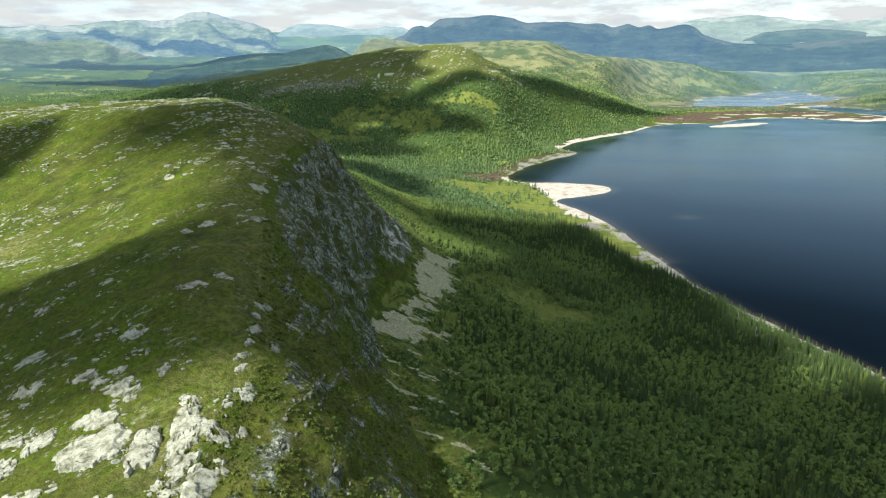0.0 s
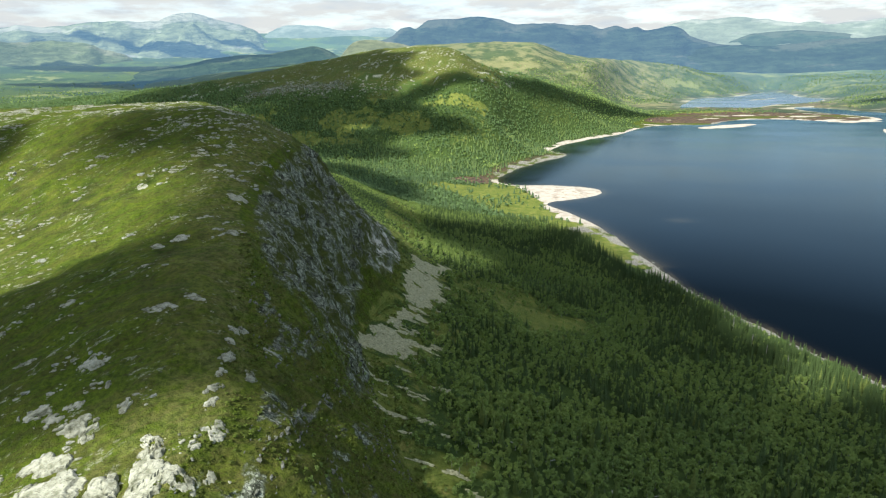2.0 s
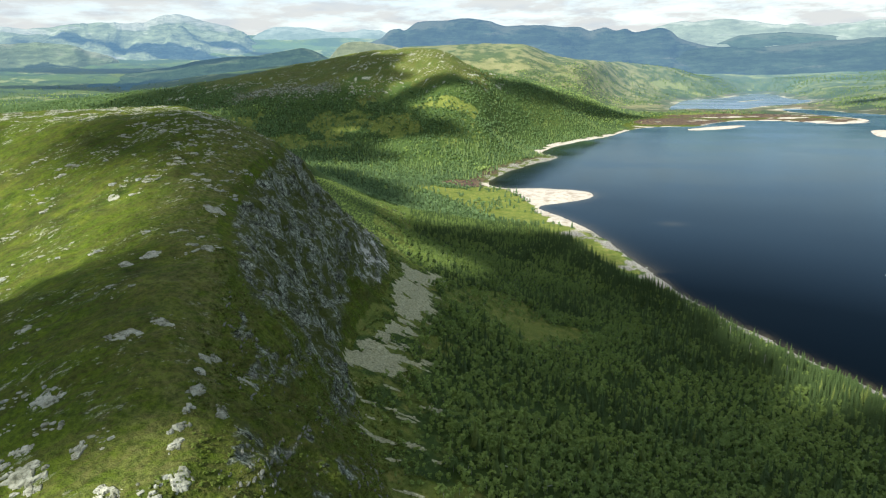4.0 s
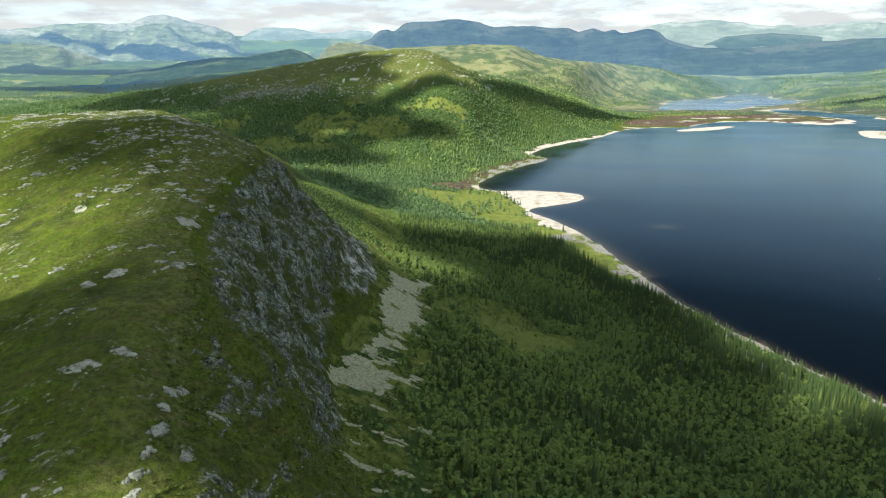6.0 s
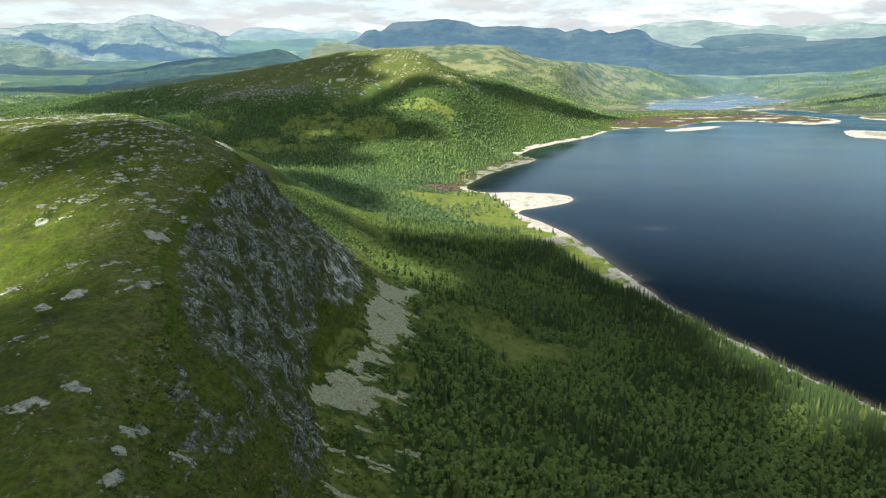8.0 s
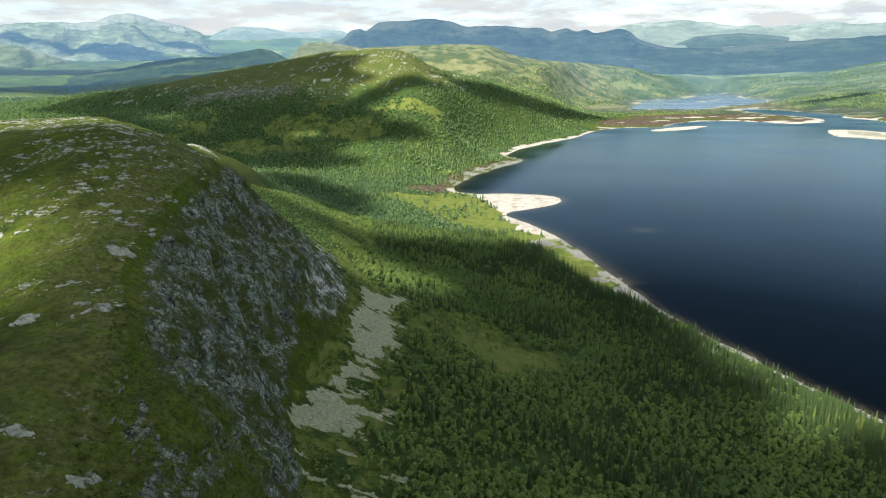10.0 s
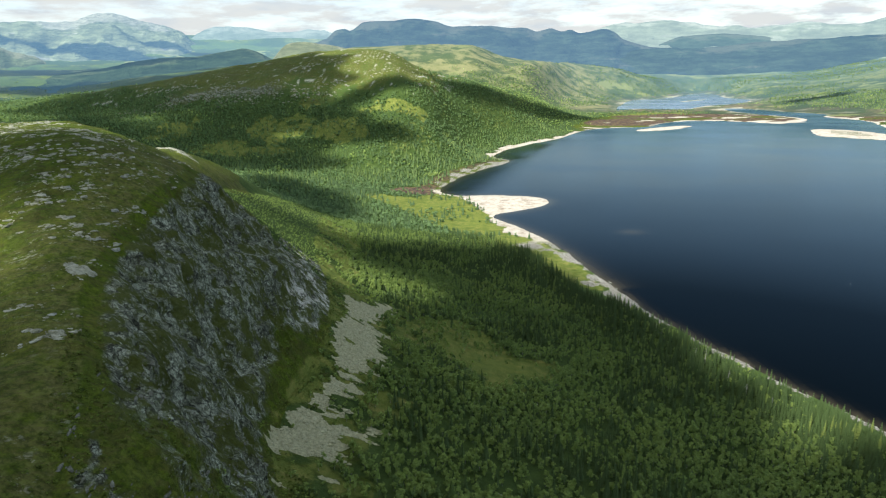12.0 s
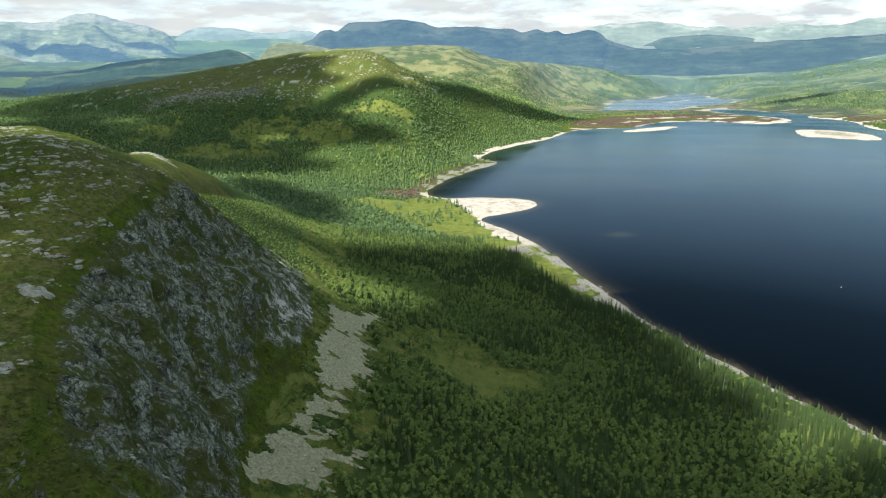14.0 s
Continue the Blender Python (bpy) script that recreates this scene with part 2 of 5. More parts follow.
def node_noise(n, l, vector, scale, detail=4, rough=0.55, stretch=None):
    if stretch:
        turn, mp = n.new("ShaderNodeMapping"), n.new("ShaderNodeMapping")
        turn.inputs["Rotation"].default_value = [radians(a) for a in stretch[1]]
        mp.inputs["Scale"].default_value = stretch[0]
        l.new(vector, turn.inputs["Vector"])
        l.new(turn.outputs["Vector"], mp.inputs["Vector"])
        vector = mp.outputs["Vector"]
    t = n.new("ShaderNodeTexNoise")
    t.inputs["Scale"].default_value, t.inputs["Detail"].default_value, t.inputs["Roughness"].default_value = scale, detail, rough
    l.new(vector, t.inputs["Vector"])
    return t.outputs["Fac"]


def node_blocks(n, l, vector, scale, stretch, warp=0.5):
    """Broken blocks: a tone for each block, and the distance to its joints."""
    wob = n.new("ShaderNodeTexNoise")
    wob.inputs["Scale"].default_value, wob.inputs["Detail"].default_value = scale * 1.5, 3
    l.new(vector, wob.inputs["Vector"])
    amp, add = n.new("ShaderNodeVectorMath"), n.new("ShaderNodeVectorMath")
    amp.operation, add.operation = "SCALE", "ADD"
    amp.inputs["Scale"].default_value = warp / scale
    l.new(wob.outputs["Color"], amp.inputs[0])
    l.new(vector, add.inputs[0])
    l.new(amp.outputs[0], add.inputs[1])
    turn, mp = n.new("ShaderNodeMapping"), n.new("ShaderNodeMapping")
    turn.inputs["Rotation"].default_value = [radians(a) for a in stretch[1]]
    mp.inputs["Scale"].default_value = stretch[0]
    l.new(add.outputs[0], turn.inputs["Vector"])
    l.new(turn.outputs["Vector"], mp.inputs["Vector"])
    out = []
    for feature in ("F1", "DISTANCE_TO_EDGE"):
        v = n.new("ShaderNodeTexVoronoi")
        v.feature = feature
        v.inputs["Scale"].default_value = scale
        l.new(mp.outputs["Vector"], v.inputs["Vector"])
        if feature == "F1":
            sep = n.new("ShaderNodeSeparateColor")
            l.new(v.outputs["Color"], sep.inputs[0])
            out.append(sep.outputs[0])
        else:
            out.append(v.outputs["Distance"])
    return out


def node_ramp(n, l, fac, *stops):
    r = n.new("ShaderNodeValToRGB")
    e = r.color_ramp.elements
    while len(e) < len(stops):
        e.new(0.5)
    for k, (p, c) in enumerate(stops):
        e[k].position = p
        e[k].color = (*c, 1) if len(c) == 3 else (c[0], c[0], c[0], 1)
    l.new(fac, r.inputs["Fac"])
    return r.outputs["Color"]


def node_mix(n, l, fac, a, b):
    m = n.new("ShaderNodeMix")
    m.data_type = "RGBA"
    for sock, v in ((m.inputs[0], fac), (m.inputs[6], a), (m.inputs[7], b)):
        if hasattr(v, "links"):
            l.new(v, sock)
        else:
            sock.default_value = v
    return m.outputs[2]


def node_math(n, l, op, a, b=0.0):
    m = n.new("ShaderNodeMath")
    m.operation = op
    m.use_clamp = op in ("ADD", "MULTIPLY")
    for sock, v in zip(m.inputs, (a, b)):
        if hasattr(v, "links"):
            l.new(v, sock)
        else:
            sock.default_value = v
    return m.outputs[0]


def node_attr(n, name):
    a = n.new("ShaderNodeAttribute")
    a.attribute_name = name
    return a.outputs["Fac"]


def node_bump(n, l, h, bsdf, strength, distance):
    b = n.new("ShaderNodeBump")
    b.inputs["Strength"].default_value, b.inputs["Distance"].default_value = strength, distance
    l.new(h, b.inputs["Height"])
    l.new(b.outputs["Normal"], bsdf.inputs["Normal"])


def make_terrain(name, glow=False):
    m, n, l, bsdf = nodes_of(name)
    pos = n.new("ShaderNodeNewGeometry").outputs["Position"]
    n_big, n_mid, n_fine, n_tuft = node_noise(n, l, pos, 0.022, 5), node_noise(n, l, pos, 0.15, 7, 0.66), node_noise(n, l, pos, 0.9, 7, 0.7), node_noise(n, l, pos, 3.2, 4, 0.65)
    drift = node_noise(n, l, pos, 0.11, 6, 0.66, ((1.0, 3.2, 1.0), (0, 0, -42)))
    heath = node_ramp(n, l, n_mid, (0.32, (0.022, 0.037, 0.006)), (0.43, (0.049, 0.074, 0.009)), (0.53, (0.085, 0.113, 0.012)), (0.63, (0.122, 0.143, 0.017)), (0.72, (0.110, 0.092, 0.030)))
    lush = node_ramp(n, l, n_fine, (0.3, (0.047, 0.081, 0.006)), (0.7, (0.112, 0.156, 0.011)))
    heath = node_mix(n, l, node_ramp(n, l, n_big, (0.38, (0.0,)), (0.62, (0.8,))), heath, lush)
    brown = node_ramp(n, l, drift, (0.36, (0.0,)), (0.46, (0.55,)), (0.52, (0.0,)))
    heath = node_mix(n, l, brown, heath, (0.075, 0.058, 0.022, 1))
    dots = node_ramp(n, l, n_fine, (0.38, (0.0,)), (0.54, (1.0,)))
    heath = node_mix(n, l, dots, node_mix(n, l, 0.42, heath, (0.018, 0.026, 0.007, 1)), heath)
    tuft = node_ramp(n, l, n_tuft, (0.34, (0.32,)), (0.60, (0.0,)))
    heath = node_mix(n, l, tuft, heath, (0.022, 0.032, 0.008, 1))
    slab = node_ramp(n, l, node_noise(n, l, pos, 0.27, 10, 0.74, ((1.0, 2.0, 1.0), (0, 0, -42))), (0.555, (0.0,)), (0.575, (1.0,)))
    stone = node_ramp(n, l, n_fine, (0.34, (0.10, 0.105, 0.070)), (0.45, (0.25, 0.255, 0.190)), (0.60, (0.38, 0.38, 0.295)))
    cluster = node_ramp(n, l, node_noise(n, l, pos, 0.055, 4, 0.6), (0.47, (0.0,)), (0.56, (1.0,)))
    slab = node_math(n, l, "MULTIPLY", slab, cluster)
    chip, gap = node_blocks(n, l, pos, 0.85, ((1.0, 1.7, 1.0), (0, 0, -42)))
    slab = node_math(n, l, "MULTIPLY", slab, node_ramp(n, l, gap, (0.03, (0.0,)), (0.10, (1.0,))))
    slab = node_math(n, l, "MULTIPLY", slab, node_ramp(n, l, chip, (0.25, (0.0,)), (0.35, (1.0,))))
    heath = node_mix(n, l, node_math(n, l, "MULTIPLY", slab, node_attr(n, "slab")), heath, stone)
    heath = node_mix(n, l, node_math(n, l, "MULTIPLY", node_attr(n, "brown"), node_ramp(n, l, node_noise(n, l, pos, 0.35, 7, 0.7), (0.38, (0.05,)), (0.62, (0.75,)))), heath, node_mix(n, l, dots, (0.085, 0.082, 0.028, 1), (0.215, 0.195, 0.075, 1)))
    floor = node_ramp(n, l, n_mid, (0.35, (0.030, 0.054, 0.014)), (0.65, (0.064, 0.098, 0.022)))
    meadow = node_ramp(n, l, n_mid, (0.32, (0.066, 0.098, 0.018)), (0.5, (0.122, 0.150, 0.030)), (0.66, (0.215, 0.205, 0.056)))
    meadow = node_mix(n, l, node_ramp(n, l, node_noise(n, l, pos, 0.045, 6, 0.65), (0.46, (0.0,)), (0.60, (0.6,))), meadow, (0.155, 0.180, 0.036, 1))
    meadow = node_mix(n, l, tuft, meadow, (0.030, 0.050, 0.010, 1))
    peat = node_ramp(n, l, n_mid, (0.36, (0.034, 0.024, 0.024)), (0.50, (0.074, 0.050, 0.040)), (0.60, (0.135, 0.098, 0.046)), (0.7, (0.19, 0.20, 0.06)))
    sand = node_ramp(n, l, n_mid, (0.34, (0.24, 0.19, 0.135)), (0.44, (0.38, 0.335, 0.265)), (0.7, (0.50, 0.46, 0.39)))
    stain = node_ramp(n, l, node_noise(n, l, pos, 0.06, 7, 0.66), (0.37, (0.6,)), (0.45, (0.0,)))
    sand = node_mix(n, l, stain, sand, node_mix(n, l, n_fine, (0.10, 0.070, 0.048, 1), (0.24, 0.18, 0.12, 1)))
    shingle = node_ramp(n, l, n_fine, (0.38, (0.06, 0.055, 0.045)), (0.5, (0.19, 0.175, 0.145)), (0.62, (0.40, 0.385, 0.335)))
    scree = node_ramp(n, l, n_fine, (0.30, (0.18, 0.178, 0.100)), (0.5, (0.32, 0.315, 0.185)), (0.7, (0.44, 0.43, 0.265)))
    # cliff rock: dipping slabs, dark joints, ledges of moss
    crack = node_noise(n, l, pos, 0.62, 10, 0.76, ((2.4, 1.0, 0.8), (0, 36, 24)))
    joint = node_noise(n, l, pos, 1.9, 8, 0.74, ((2.6, 0.8, 1.0), (20, 40, -30)))
    zone = node_noise(n, l, pos, 0.075, 6, 0.62)
    tone, seam = node_blocks(n, l, pos, 0.42, ((2.0, 1.0, 0.75), (0, 36, 24)))
    tone_small, seam_small = node_blocks(n, l, pos, 1.25, ((1.8, 0.9, 0.8), (10, 40, 10)))
    crack = node_math(n, l, "ADD", node_math(n, l, "MULTIPLY", crack, 0.66), node_math(n, l, "ADD", node_math(n, l, "MULTIPLY", tone, 0.15), node_math(n, l, "MULTIPLY", tone_small, 0.19)))
    rock = node_ramp(n, l, crack, (0.35, (0.030, 0.034, 0.020)), (0.42, (0.115, 0.130, 0.086)), (0.50, (0.225, 0.248, 0.175)), (0.60, (0.41, 0.445, 0.335)))
    rock = node_mix(n, l, node_ramp(n, l, node_noise(n, l, pos, 2.6, 5, 0.7, ((2.2, 0.9, 0.8), (0, 36, 24))), (0.56, (0.0,)), (0.66, (0.5,))), rock, (0.38, 0.39, 0.29, 1))
    rock = node_mix(n, l, node_ramp(n, l, joint, (0.40, (0.85,)), (0.50, (0.0,))), rock, (0.016, 0.018, 0.018, 1))
    rock = node_mix(n, l, node_ramp(n, l, zone, (0.38, (0.45,)), (0.54, (0.0,))), rock, (0.070, 0.070, 0.050, 1))
    rock = node_mix(n, l, node_ramp(n, l, seam, (0.01, (0.75,)), (0.06, (0.0,))), rock, (0.018, 0.020, 0.017, 1))
    rock = node_mix(n, l, node_ramp(n, l, seam_small, (0.01, (0.6,)), (0.07, (0.0,))), rock, (0.022, 0.025, 0.018, 1))
    rock = node_mix(n, l, node_math(n, l, "MULTIPLY", node_attr(n, "pale"), 0.95), rock, node_ramp(n, l, crack, (0.36, (0.08, 0.080, 0.062)), (0.42, (0.28, 0.275, 0.225)), (0.52, (0.54, 0.53, 0.45))))
    moss = node_ramp(n, l, node_noise(n, l, pos, 0.17, 8, 0.72, ((1.5, 1.0, 0.8), (0, 30, 20))), (0.475, (0.0,)), (0.545, (0.92,)))
    rock = node_mix(n, l, moss, rock, node_mix(n, l, n_fine, (0.020, 0.030, 0.006, 1), (0.10, 0.115, 0.018, 1)))
    col = heath
    for key, layer in (("forest", floor), ("meadow", meadow), ("peat", peat), ("shingle", shingle), ("sand", sand), ("scree", scree), ("bare", stone), ("rock", rock)):
        wobble = node_math(n, l, "MULTIPLY", node_math(n, l, "SUBTRACT", n_mid if key in ("meadow", "forest", "rock") else n_fine, 0.5), 1.1)
        wobble.node.use_clamp = False
        raw = node_math(n, l, "ADD", node_attr(n, key), wobble)
        edge = node_ramp(n, l, raw, (0.38, (0.0,)), (0.58, (1.0,)))
        gate = node_math(n, l, "MULTIPLY", edge, node_ramp(n, l, node_attr(n, key), (0.03, (0.0,)), (0.14, (1.0,))))
        col = node_mix(n, l, gate, col, layer)
    if glow:
        col = node_mix(n, l, node_math(n, l, "MULTIPLY", node_attr(n, "dry"), node_ramp(n, l, n_big, (0.36, (0.25,)), (0.58, (0.9,)))), col, (0.185, 0.178, 0.078, 1))
    if glow:
        shrub = node_noise(n, l, pos, 0.011, 9, 0.70)
        col = node_mix(n, l, node_ramp(n, l, shrub, (0.46, (0.75,)), (0.54, (0.0,))), col, (0.036, 0.062, 0.022, 1))
        stand = node_noise(n, l, pos, 0.0034, 9, 0.66)
        open_land = node_ramp(n, l, node_attr(n, "dry"), (0.0, (1.0,)), (1.0, (0.25,)))
        col = node_mix(n, l, node_math(n, l, "MULTIPLY", open_land, node_ramp(n, l, stand, (0.47, (0.85,)), (0.50, (0.25,)), (0.56, (0.0,)))), col, (0.022, 0.040, 0.018, 1))
        glade = node_noise(n, l, pos, 0.0052, 8, 0.64)
        col = node_mix(n, l, node_ramp(n, l, glade, (0.585, (0.0,)), (0.62, (0.8,))), col, (0.150, 0.165, 0.060, 1))
    l.new(col, bsdf.inputs["Base Color"])
    bsdf.inputs["Roughness"].default_value = 0.9
    h = node_math(n, l, "ADD", node_math(n, l, "MULTIPLY", n_fine, 0.75), node_math(n, l, "MULTIPLY", n_tuft, 0.3))
    h = node_math(n, l, "ADD", h, node_math(n, l, "MULTIPLY", crack, node_attr(n, "rock")))
    h.node.use_clamp = False
    node_bump(n, l, h, bsdf, 1.0, 1.1)
    # haze over the far plain put in as blue emission
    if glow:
        l.new(node_mix(n, l, node_attr(n, "haze_glow"), (0, 0, 0, 1), (0.15, 0.28, 0.42, 1)), bsdf.inputs["Emission Color"])
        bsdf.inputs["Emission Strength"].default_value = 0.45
    return m


def make_mountain(name, haze_glow, green, pale):
    """Distant fells: heath and pale summits, with the blue haze before them put in as glow."""
    m, n, l, bsdf = nodes_of(name)
    pos = n.new("ShaderNodeNewGeometry").outputs["Position"]
    big = node_noise(n, l, pos, 0.0036, 9, 0.68, ((1, 0.8, 5.0), (0, 0, 0)))
    fine = node_noise(n, l, pos, 0.014, 8, 0.70, ((1, 0.6, 4.0), (0, 0, 0)))
    dark = tuple(v * 0.4 for v in green)
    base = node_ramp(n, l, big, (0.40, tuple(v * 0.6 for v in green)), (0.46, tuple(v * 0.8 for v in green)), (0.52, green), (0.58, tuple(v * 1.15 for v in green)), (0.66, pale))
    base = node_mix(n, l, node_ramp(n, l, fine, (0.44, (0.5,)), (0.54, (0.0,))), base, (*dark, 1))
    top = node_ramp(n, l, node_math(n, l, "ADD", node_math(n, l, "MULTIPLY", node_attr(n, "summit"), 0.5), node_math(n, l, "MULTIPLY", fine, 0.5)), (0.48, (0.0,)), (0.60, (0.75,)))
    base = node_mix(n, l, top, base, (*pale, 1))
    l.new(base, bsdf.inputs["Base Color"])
    bsdf.inputs["Roughness"].default_value = 1.0
    bsdf.inputs["Specular IOR Level"].default_value = 0.0
    # steady blue emission stands in for haze in front of the fells
    bsdf.inputs["Emission Color"].default_value = (*haze_glow, 1)
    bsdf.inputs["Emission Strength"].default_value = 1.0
    node_bump(n, l, fine, bsdf, 1.0, 34)
    return m


def make_plain(name, dark, light, scale, rough=0.9, bump=0.4, tint=None, sheen=0.0):
    """A mottled surface; tint names a point attribute that lightens or darkens each piece."""
    m, n, l, bsdf = nodes_of(name)
    pos = n.new("ShaderNodeNewGeometry").outputs["Position"]
    t = node_noise(n, l, pos, scale, 7, 0.68)
    col = node_ramp(n, l, t, (0.33, dark), (0.52, tuple((a + b) / 2 for a, b in zip(dark, light))), (0.70, light))
    if tint:
        col = node_mix(n, l, node_ramp(n, l, node_attr(n, tint), (0.0, (0.0,)), (1.0, (1.0,))), (*dark, 1), col)
    l.new(col, bsdf.inputs["Base Color"])
    bsdf.inputs["Roughness"].default_value = rough
    node_bump(n, l, t, bsdf, bump, 0.5 / scale)
    return m


def make_stone():
    """Pale bedrock: lichen blotches, weathered grain and thin dark cracks."""
    m, n, l, bsdf = nodes_of("pale_lichened_rock")
    pos = n.new("ShaderNodeNewGeometry").outputs["Position"]
    big, grain = node_noise(n, l, pos, 0.55, 6, 0.66), node_noise(n, l, pos, 3.4, 6, 0.7)
    col = node_ramp(n, l, big, (0.34, (0.085, 0.088, 0.052)), (0.43, (0.20, 0.20, 0.138)), (0.52, (0.30, 0.30, 0.22)), (0.64, (0.375, 0.37, 0.285)))
    col = node_mix(n, l, node_ramp(n, l, grain, (0.36, (0.55,)), (0.52, (0.0,))), col, (0.17, 0.175, 0.13, 1))
    line = node_noise(n, l, pos, 0.42, 5, 0.6, ((1.0, 2.0, 1.0), (0, 0, -30)))
    crack = node_ramp(n, l, line, (0.485, (0.0,)), (0.50, (0.85,)), (0.515, (0.0,)))
    col = node_mix(n, l, crack, col, (0.05, 0.05, 0.038, 1))
    l.new(col, bsdf.inputs["Base Color"])
    bsdf.inputs["Roughness"].default_value = 0.88
    h = node_math(n, l, "SUBTRACT", grain, node_math(n, l, "MULTIPLY", crack, 0.8))
    node_bump(n, l, h, bsdf, 0.6, 0.18)
    return m


def make_leaves(name, dark, light, yellow):
    """Foliage: each tree has its own tint, each clump its own shade; light shines through a little."""
    m, n, l, bsdf = nodes_of(name)
    geo = n.new("ShaderNodeNewGeometry")
    info = n.new("ShaderNodeObjectInfo")
    own = node_math(n, l, "FRACT", node_math(n, l, "ADD", node_attr(n, "tint"), info.outputs["Random"]))
    col = node_ramp(n, l, own, (0.0, dark), (0.55, light), (0.95, yellow))
    col = node_mix(n, l, node_math(n, l, "MULTIPLY", geo.outputs["Random Per Island"], 0.5), col, (*dark, 1))
    l.new(col, bsdf.inputs["Base Color"])
    bsdf.inputs["Roughness"].default_value = 0.75
    thin = n.new("ShaderNodeBsdfTranslucent")
    l.new(col, thin.inputs["Color"])
    both = n.new("ShaderNodeAddShader")
    l.new(bsdf.outputs["BSDF"], both.inputs[0])
    l.new(thin.outputs["BSDF"], both.inputs[1])
    l.new(both.outputs["Shader"], n["Material Output"].inputs["Surface"])
    return m


def make_water(name="lake_water", calm=0.09, ruffled=0.20, tint=(0.56, 0.73, 0.80, 1)):
    m, n, l, bsdf = nodes_of(name)
    pos = n.new("ShaderNodeNewGeometry").outputs["Position"]
    wind = node_noise(n, l, pos, 0.004, 4, 0.5, ((1.0, 2.2, 1), (0, 0, 20)))
    deep = node_ramp(n, l, wind, (0.3, (0.0004, 0.0011, 0.0017)), (0.7, (0.0006, 0.0016, 0.0025)))
    l.new(node_mix(n, l, node_attr(n, "shallow"), deep, (0.050, 0.042, 0.025, 1)), bsdf.inputs["Base Color"])
    bsdf.inputs["Roughness"].default_value = 1.0
    bsdf.inputs["Specular IOR Level"].default_value = 0.0
    gloss = n.new("ShaderNodeBsdfGlossy")
    gloss.inputs["Color"].default_value = tint
    l.new(node_ramp(n, l, wind, (0.35, (calm,)), (0.65, (ruffled,))), gloss.inputs["Roughness"])
    ripple = node_noise(n, l, pos, 0.9, 4, 0.6, ((1.0, 0.5, 1), (0, 0, 25)))
    node_bump(n, l, ripple, gloss, 0.10, 0.2)
    fresnel = n.new("ShaderNodeFresnel")
    fresnel.inputs["IOR"].default_value = 1.33
    mix = n.new("ShaderNodeMixShader")
    l.new(node_ramp(n, l, fresnel.outputs["Fac"], (0.02, (0.003,)), (0.06, (0.007,)), (0.14, (0.032,)), (0.28, (0.20,)), (0.45, (0.50,)), (0.60, (0.78,)), (1.0, (1.0,))), mix.inputs[0])
    l.new(bsdf.outputs["BSDF"], mix.inputs[1])
    l.new(gloss.outputs["BSDF"], mix.inputs[2])
    l.new(mix.outputs["Shader"], n["Material Output"].inputs["Surface"])
    return m


def make_cloud(name, clear):
    """Cloud vapour; clear is the share of light that each of its skins lets straight through."""
    m, n, l, bsdf = nodes_of(name)
    bsdf.inputs["Base Color"].default_value = (0.92, 0.93, 0.95, 1)
    bsdf.inputs["Roughness"].default_value = 1.0
    thin = n.new("ShaderNodeBsdfTranslucent")
    thin.inputs["Color"].default_value = (0.95, 0.96, 0.98, 1)
    mix = n.new("ShaderNodeMixShader")
    mix.inputs[0].default_value = 0.55
    l.new(bsdf.outputs["BSDF"], mix.inputs[1])
    l.new(thin.outputs["BSDF"], mix.inputs[2])
    gap, both = n.new("ShaderNodeBsdfTransparent"), n.new("ShaderNodeMixShader")
    both.inputs[0].default_value = clear
    l.new(mix.outputs["Shader"], both.inputs[1])
    l.new(gap.outputs["BSDF"], both.inputs[2])
    l.new(both.outputs["Shader"], n["Material Output"].inputs["Surface"])
    return m


TERRAIN = make_terrain("heath_and_rock")
FAR_TERRAIN = make_terrain("distant_land", glow=True)
WATER = make_water()
RUFFLED = make_water("ruffled_water", 0.22, 0.30, (0.80, 0.88, 0.90, 1))
CLOUD, THIN_CLOUD, DIM_VEIL = make_cloud("cloud_vapour", 0.25), make_cloud("thin_cloud_vapour", 0.40), make_cloud("dim_veil", 0.78)
PALE_ROCK = make_stone()
GREY_ROCK = make_plain("grey_rock", (0.10, 0.104, 0.082), (0.39, 0.40, 0.325), 1.3, 0.85, 0.7)
DARK_ROCK = make_plain("dark_slope_rock", (0.045, 0.048, 0.036), (0.23, 0.235, 0.185), 1.6, 0.85, 0.7)
SCREE_ROCK = make_plain("scree_rock", (0.21, 0.205, 0.118), (0.47, 0.46, 0.285), 0.8, 0.9, 0.4)
BIRCH_LEAF = make_leaves("birch_leaves", (0.060, 0.090, 0.027), (0.104, 0.144, 0.039), (0.144, 0.184, 0.046))
SPRUCE_LEAF = make_leaves("spruce_needles", (0.040, 0.062, 0.020), (0.070, 0.098, 0.027), (0.106, 0.130, 0.033))
# farther woods: haze put into the leaf colours, lighter and bluer than nearby
HAZED_BIRCH_LEAF = make_leaves("hazed_birch_leaves", (0.082, 0.124, 0.050), (0.146, 0.196, 0.066), (0.192, 0.236, 0.070))
HAZED_SPRUCE_LEAF = make_leaves("hazed_spruce_needles", (0.058, 0.090, 0.040), (0.094, 0.136, 0.050), (0.132, 0.170, 0.056))
HEATHER = make_leaves("heather_leaves", (0.040, 0.048, 0.012), (0.068, 0.086, 0.016), (0.088, 0.122, 0.022))
BARK = make_plain("spruce_bark", (0.05, 0.04, 0.03), (0.14, 0.11, 0.09), 3.0)
BIRCH_BARK = make_plain("birch_bark", (0.12, 0.11, 0.10), (0.50, 0.48, 0.44), 3.0)


